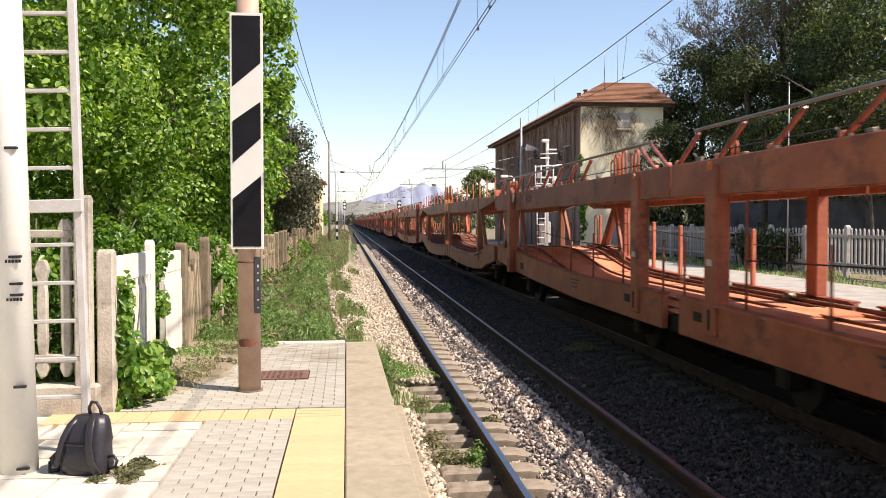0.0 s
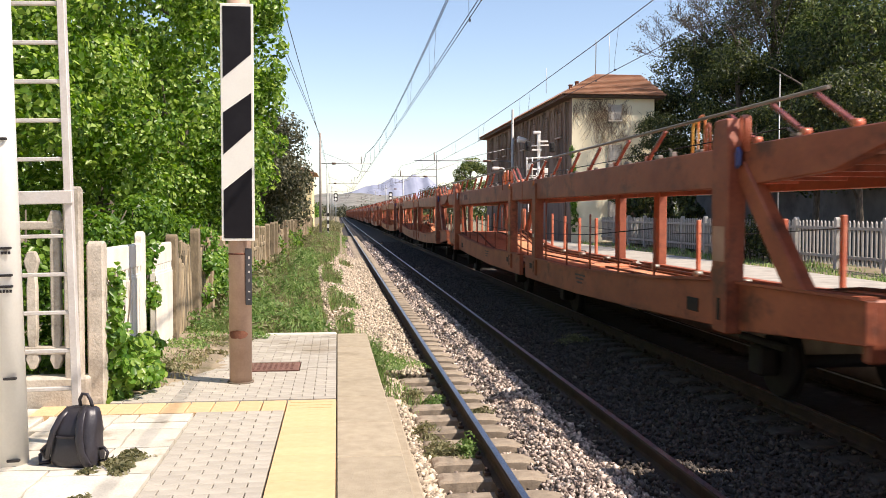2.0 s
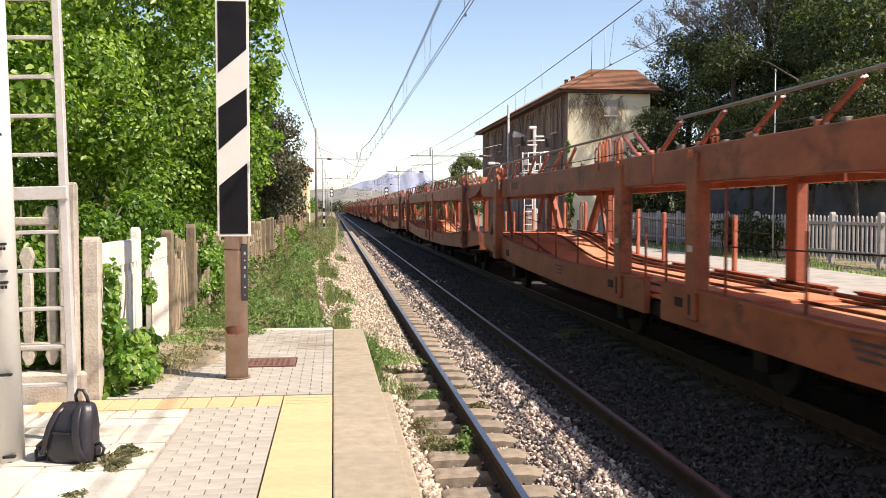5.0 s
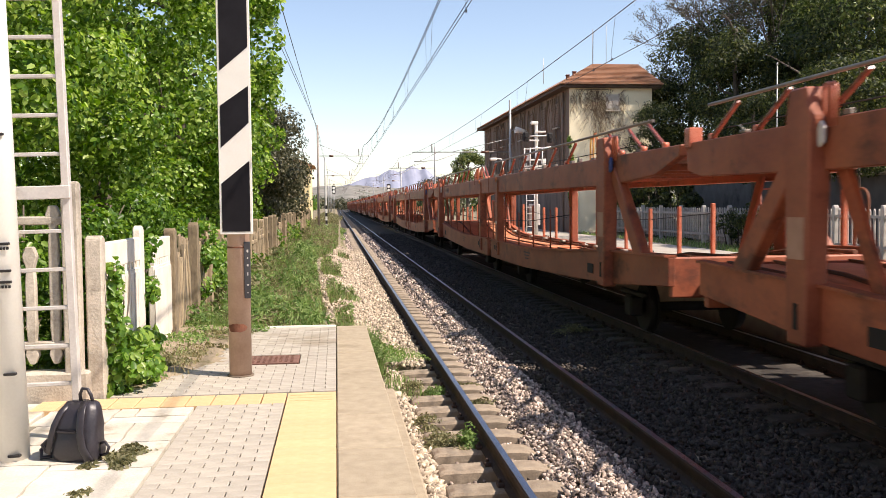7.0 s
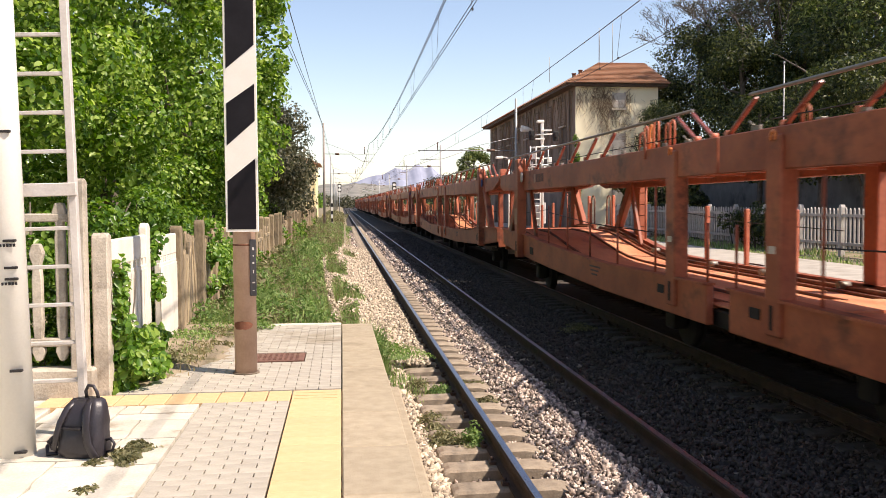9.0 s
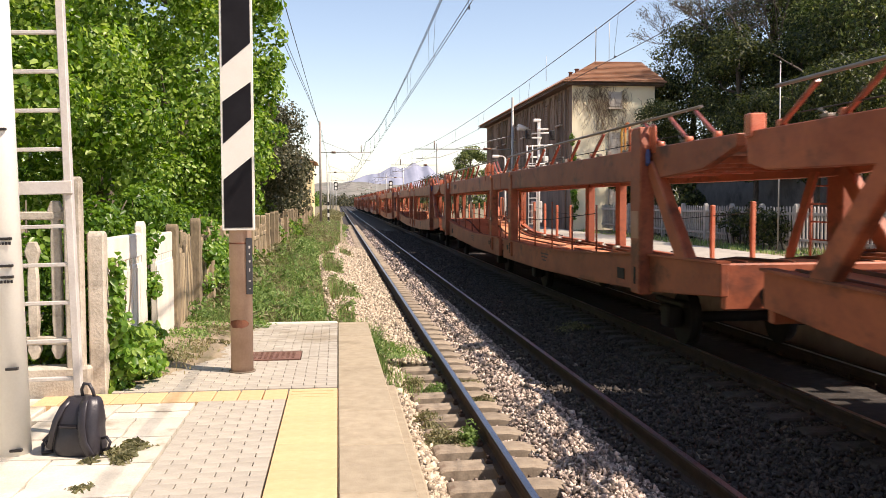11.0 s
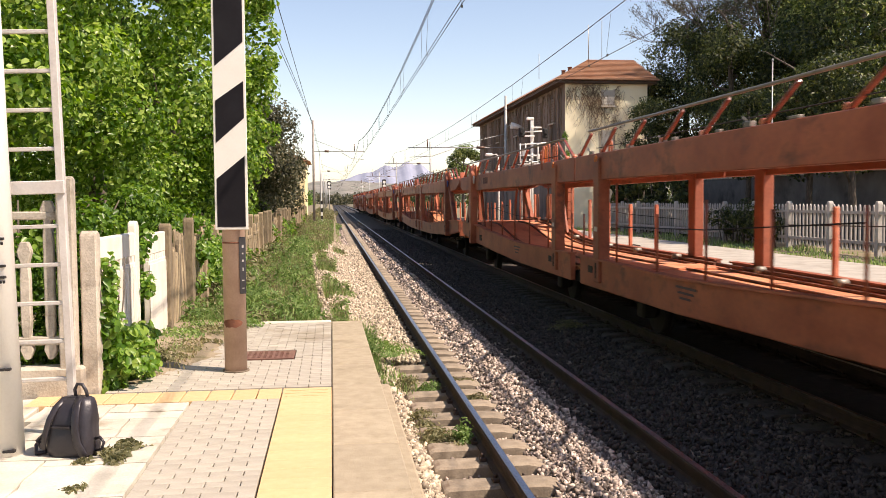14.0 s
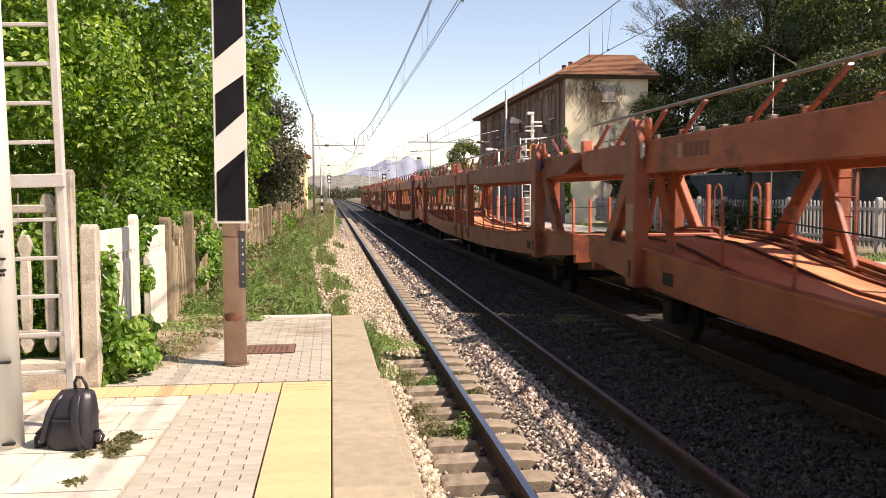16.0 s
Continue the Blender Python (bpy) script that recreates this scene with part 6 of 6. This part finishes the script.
for k in range(2):
    part("window", boxed((2.0 + 2.6 * k, -0.06, 3.4), (3.0 + 2.6 * k, 0.04, 4.9)), "dark_glass", t)

# woods and hills
rnd = random.Random(3)
for nm, x0, x1, y0, y1, n, z0, z1, mat, lb in (("far_wood", -60, -8, 120, 420, 130, 2, 7, "leaf_hedge", "distant green wood beside the line"), ("far_wood", 20, 120, 150, 460, 150, 1, 5, "leaf_right", "distant green wood beside the line"), ("far_wood", -40, 60, 470, 560, 110, 2, 8, "leaf_dark", "distant wood at the end of the line"), ("far_wood", -46, -9, 40, 120, 80, 2, 6, "leaf", "green garden trees behind the fence")):
    lob = []
    for k in range(n):
        r = rnd.uniform(2.0, 4.2)
        lob.append((rnd.uniform(x0, x1), rnd.uniform(y0, y1), rnd.uniform(z0, z1) * 0.6, r, r, r * 0.9))
    pts, out = lobes_points(lob, 9000)
    tagged(leaf_mesh(nm, pts, out, 0.9 if y0 > 100 else 0.45, mat, simple=True), lb, "wood", kind="stuff")


def ridge(name, label, y, sky_line, seed, rough, mat, depth):
    """A mountain chain: a skyline of (x, height), roughened, with slopes before and behind it."""
    verts, faces = [], []
    n = 420
    xs = [p[0] for p in sky_line]
    for i in range(n):
        x = xs[0] + (xs[-1] - xs[0]) * i / (n - 1)
        z = float(np.interp(x, xs, [p[1] for p in sky_line]))
        z *= 1 + rough * noise.fractal((x * 0.02 + seed, seed, 0), 0.8, 2.1, 7)
        spur = 0.55 + 0.25 * noise.noise((x * 0.02, seed, 4.0))
        verts += [(x, y - depth, 0), (x, y - depth * 0.4, z * spur), (x, y, z), (x, y + depth, 0)]
    for i in range(n - 1):
        for k in range(3):
            faces.append((i * 4 + k, (i + 1) * 4 + k, (i + 1) * 4 + k + 1, i * 4 + k + 1))
    return tagged(raw(name, verts, faces, mat, smooth=True), label, "mountains", kind="structure")


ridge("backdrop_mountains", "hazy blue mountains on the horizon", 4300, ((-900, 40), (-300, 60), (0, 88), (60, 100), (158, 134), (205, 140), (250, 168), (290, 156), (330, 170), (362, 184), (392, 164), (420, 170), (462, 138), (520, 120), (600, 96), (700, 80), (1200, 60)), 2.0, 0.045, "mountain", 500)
ridge("backdrop_hills", "low wooded hills before the mountains", 2000, ((-900, 36), (-200, 44), (-18, 42), (19, 46), (104, 42), (200, 34), (320, 30), (700, 28), (1300, 34)), 5.0, 0.10, "far_wood", 700)


# ---- weeds, grass, vine ----
def overgrown(x, y):
    """Where weeds grow on the bank: up to a trodden edge, and in loose patches on the gravel past it."""
    edge = np.interp(y, [12.3, 16, 22, 30, 36, 45, 70, 190], [-0.02, -0.18, -0.45, -0.70, -0.35, 0.05, 0.15, 0.5])
    rough = np.array([noise.noise((a * 2.2, b * 0.7, 8.0)) for a, b in zip(x, y)])
    patch = np.array([noise.noise((a * 0.9, b * 0.32, 21.0)) for a, b in zip(x, y)])
    beyond = (x > edge + 0.17) & (patch > np.interp(y, [12.3, 15.5, 18, 40], [-0.6, -0.35, 0.12, 0.22]) + 0.25 * rough)
    return (x < edge + 0.16 * rough) | beyond


def grass_area(label, n, x0, x1, y0, y1, z, h, mat, w=0.012, clump=0.55):
    x = RNG.uniform(x0, x1, n * 2)
    y = y0 * (y1 / y0) ** RNG.uniform(0, 1, n * 2)
    d = np.array([noise.noise((a * 1.1, b * 0.55, 3.0)) for a, b in zip(x, y)])
    edge = np.clip((x - (x1 - 0.55)) / 0.55, 0, 1) * 0.7
    keep = d > RNG.uniform(-1, 1, n * 2) * clump - 0.15 + edge
    if callable(z):
        keep &= overgrown(x, y)
    x, y, d = x[keep][:n], y[keep][:n], d[keep][:n]
    zz = z(x) if callable(z) else np.full(len(x), z)
    return tagged(blades("grass", np.column_stack([x, y]), zz, h * np.clip(0.55 + 1.6 * d, 0.2, 1.5), mat, None, 0.4, w), label, "grass", kind="stuff")


def side_z(x):
    return np.interp(x, [-2.6, -1.9, -0.9, -0.2, 0.35, 0.75], [0.45, 0.42, 0.36, 0.22, -0.02, -0.36]) - 0.02


grass_area("tall green weeds between fence and track", 26000, -1.95, 0.75, 12.35, 28, side_z, 0.36, "grass", 0.0045, 0.28)
grass_area("tall green weeds between fence and track", 12000, -1.95, 0.55, 26, 90, side_z, 0.34, "grass", 0.012, 0.28)
grass_area("low green weeds on the bank", 5000, -1.95, 0.6, 12.35, 40, side_z, 0.14, "grass", 0.008, 0.8)
grass_area("dry stalks among the weeds", 11000, -1.95, 0.4, 12.4, 70, side_z, 0.46, "grass_dry", 0.006, 0.6)
grass_area("dark tuft of grass at the foot of the fence", 900, -1.97, -1.62, 8.95, 9.8, 0.575, 0.20, "grass", 0.005, 0.2)
grass_area("low weeds along the foot of the fence", 700, -2.0, -1.6, 8.6, 12.3, 0.59, 0.10, "grass", 0.007, 0.4)
grass_area("dry weeds along the foot of the fence", 500, -2.0, -1.4, 8.6, 12.3, 0.585, 0.06, "grass_dry", 0.007, 0.4)
grass_area("tall grass before the far picket fence", 4500, 13.1, 15.7, 13, 50, 0.45, 0.20, "grass", 0.016, 0.7)
grass_area("tufts of weeds between the rails and the platform", 700, 0.62, 1.05, 9.5, 14, -0.2, 0.10, "grass", 0.007)


def bank_weeds(n_clumps, n, y0, y1, size, mat, label, hi, x0=-1.9, x1=0.35, seed=1, long=1.7):
    """Bushy weeds on the bank: many low uneven clumps of small leaves."""
    rnd = random.Random(seed)
    lob = []
    for k in range(n_clumps):
        y = y0 * (y1 / y0) ** rnd.random()
        x = x0 + (x1 - x0) * rnd.random() ** 1.2
        h = hi * rnd.uniform(0.25, 1.0) ** 1.5
        r = rnd.uniform(0.10, 0.30) * (1 + y / 60)
        lob.append((x, y, float(side_z(x)) + h * 0.45, r, r * 1.3, h * 0.6))
    pts, out = lobes_points(lob, n)
    ok = overgrown(pts[:, 0], pts[:, 1])
    pts, out = pts[ok], out[ok]
    pts[:, 2] = np.maximum(pts[:, 2], side_z(pts[:, 0]) + 0.01)
    return tagged(leaf_mesh("bank_weeds", pts, out, size, mat, None, long=long, spread=1.2, droop=-0.5, simple=y0 > 20), label, "weeds", kind="stuff")


bank_weeds(150, 20000, 12.4, 28, 0.030, "weed_green", "bushy green weeds on the bank", 0.50, x1=0.65, seed=1, long=3.2)
bank_weeds(26, 2600, 13.5, 24, 0.026, "weed_green", "weeds spreading over the gravel", 0.20, 0.2, 0.85, seed=9)
bank_weeds(120, 10000, 12.5, 28, 0.026, "weed", "dull olive weeds on the bank", 0.46, seed=2, long=3.2)
bank_weeds(130, 12000, 26, 85, 0.06, "weed_green", "bushy green weeds on the bank", 0.50, seed=3)
bank_weeds(90, 7000, 26, 85, 0.07, "weed", "dull olive weeds on the bank", 0.50, seed=4)
bank_weeds(120, 9000, 80, 190, 0.16, "weed", "far dull weeds along the line", 0.6, x1=0.6, seed=10)
bank_weeds(60, 7000, 14.5, 75, 0.06, "weed", "tall dull weeds against the far fence", 0.7, -2.0, -1.55, seed=6)
bank_weeds(22, 3000, 15, 75, 0.08, "leaf_hedge", "green creeper over the far fence", 1.3, -2.15, -1.8, seed=7)
bank_weeds(46, 9000, 12.6, 30, 0.032, "weed_green", "taller bushy weeds along the bank", 0.75, -1.75, -0.55, seed=8, long=2.6)
bank_weeds(26, 3500, 12.4, 40, 0.035, "weed", "dull olive weeds spreading over the gravel", 0.14, 0.1, 0.75, seed=5)


def tuft(x, y, z, n, r, h, mat, label):
    k = 7
    cx, cy, ch = RNG.normal(0, 0.6, k) * r, RNG.normal(0, 0.6, k) * r, RNG.uniform(0.25, 1.0, k)
    pick = RNG.integers(0, k, n)
    pts = np.column_stack([RNG.normal(0, 0.28, n) * r + x + cx[pick], RNG.normal(0, 0.28, n) * r + y + cy[pick], np.zeros(n)])
    d = np.hypot(pts[:, 0] - x, pts[:, 1] - y) / r
    pts[:, 2] = z + np.clip(h * ch[pick] * (1 - 0.35 * d * d), 0.012, None) * RNG.uniform(0.05, 1, n)
    out = np.column_stack([pts[:, 0] - x, pts[:, 1] - y, np.full(n, 0.6 * r)]) / r
    return tagged(leaf_mesh("weed_tuft", pts, out, 0.022, mat, None, long=1.8, droop=-0.4), label, "weed", kind="stuff")


for x, y, z, n, r, h, mat in ((-1.42, 5.93, 0.57, 420, 0.11, 0.05, "weed"), (-1.34, 6.15, 0.57, 320, 0.11, 0.04, "weed"), (-1.36, 5.8, 0.57, 160, 0.07, 0.04, "weed"), (0.98, 9.05, -0.22, 800, 0.22, 0.17, "weed"), (1.12, 8.8, -0.22, 500, 0.18, 0.14, "weed"), (1.24, 8.8, -0.22, 700, 0.14, 0.28, "weed_green"), (0.98, 9.8, -0.22, 500, 0.18, 0.14, "weed"), (1.05, 11.6, -0.22, 700, 0.24, 0.17, "weed"), (1.2, 11.3, -0.22, 400, 0.16, 0.15, "weed_green"), (0.75, 13.0, -0.05, 900, 0.35, 0.26, "weed_green"), (0.55, 12.5, 0.1, 700, 0.22, 0.42, "weed_green"), (1.7, 11.8, -0.22, 400, 0.2, 0.08, "weed"), (1.75, 10.8, -0.22, 300, 0.16, 0.07, "weed"), (-1.42, 5.28, 0.57, 60, 0.07, 0.02, "weed"), (4.3, 16.5, -0.25, 900, 0.35, 0.22, "weed"), (-1.72, 9.5, 0.585, 700, 0.26, 0.12, "weed"), (-1.62, 10.2, 0.585, 800, 0.34, 0.09, "weed"), (-1.75, 10.9, 0.585, 800, 0.32, 0.14, "weed_green"), (-1.5, 11.4, 0.58, 700, 0.34, 0.10, "weed"), (-1.75, 11.9, 0.585, 700, 0.3, 0.22, "weed_green"), (-1.2, 11.9, 0.58, 500, 0.25, 0.12, "weed_green"), (-1.78, 8.9, 0.585, 400, 0.18, 0.10, "weed_green"), (0.9, 14.5, -0.2, 500, 0.3, 0.16, "weed")):
    tuft(x, y, z, n, r, h, mat, "small tuft of weeds in the gaps")

t = tagged(base("vine"), "leafy green vine climbing over the fence panels", "vine")
rnd = random.Random(9)
lob = []
for k in range(14):
    lob.append((-1.93 + rnd.uniform(-0.06, 0.06), 8.10 + rnd.random() * 0.22, 0.75 + rnd.random() * 1.0, 0.07, 0.10, 0.11))
for k in range(16):
    lob.append((-1.88 + rnd.uniform(-0.08, 0.12), 8.12 + rnd.random() ** 1.4 * 0.95, 0.62 + rnd.random() ** 1.5 * 0.5, 0.11, 0.13, 0.11))
for k in range(7):
    lob.append((-1.80 + rnd.uniform(-0.08, 0.16), 8.05 + rnd.uniform(0, 1.0), 0.62 + rnd.uniform(0, 0.16), 0.13, 0.15, 0.09))
for k in range(5):
    lob.append((-1.86 + rnd.uniform(-0.05, 0.14), 9.0 + rnd.uniform(0, 0.45), 0.80 + rnd.uniform(0, 0.12), 0.12, 0.16, 0.07))
for k in range(7):
    lob.append((-1.97 + rnd.uniform(-0.05, 0.06), 9.95 + rnd.uniform(-0.1, 0.25), 1.2 + rnd.uniform(0, 0.7), 0.07, 0.09, 0.12))
for k in range(16):
    lob.append((-1.97 + rnd.uniform(-0.1, 0.1), 14.4 + rnd.uniform(-0.5, 1.8), 0.9 + rnd.uniform(0, 0.9), 0.14, 0.25, 0.16))
pts, out = lobes_points(lob, 3300)
leaf_mesh("leaves", pts, out + np.array([0.6, -0.4, 0.2]), 0.062, "vine", t, long=1.15, spread=1.0)
bm = bmesh.new()
for k in range(9):
    y0 = 8.05 + rnd.uniform(0, 0.6)
    tube(bm, [(-1.95, y0, 0.5), (-1.94, y0 + rnd.uniform(-0.1, 0.1), 0.9), (-1.95, y0 + rnd.uniform(-0.2, 0.3), 1.3), (-1.96, y0 + rnd.uniform(-0.2, 0.4), 1.65)], 0.012, 5, 0.005)
part("brushwood", bm, "bark", t)


# ---- what moves ----
def motions():
    times = [0.5 * k for k in range(33)]
    for wagon, y in wagons:
        walk(wagon, [(s, pose(X_TRAIN, y - travelled(s), 0)) for s in times])


motions()
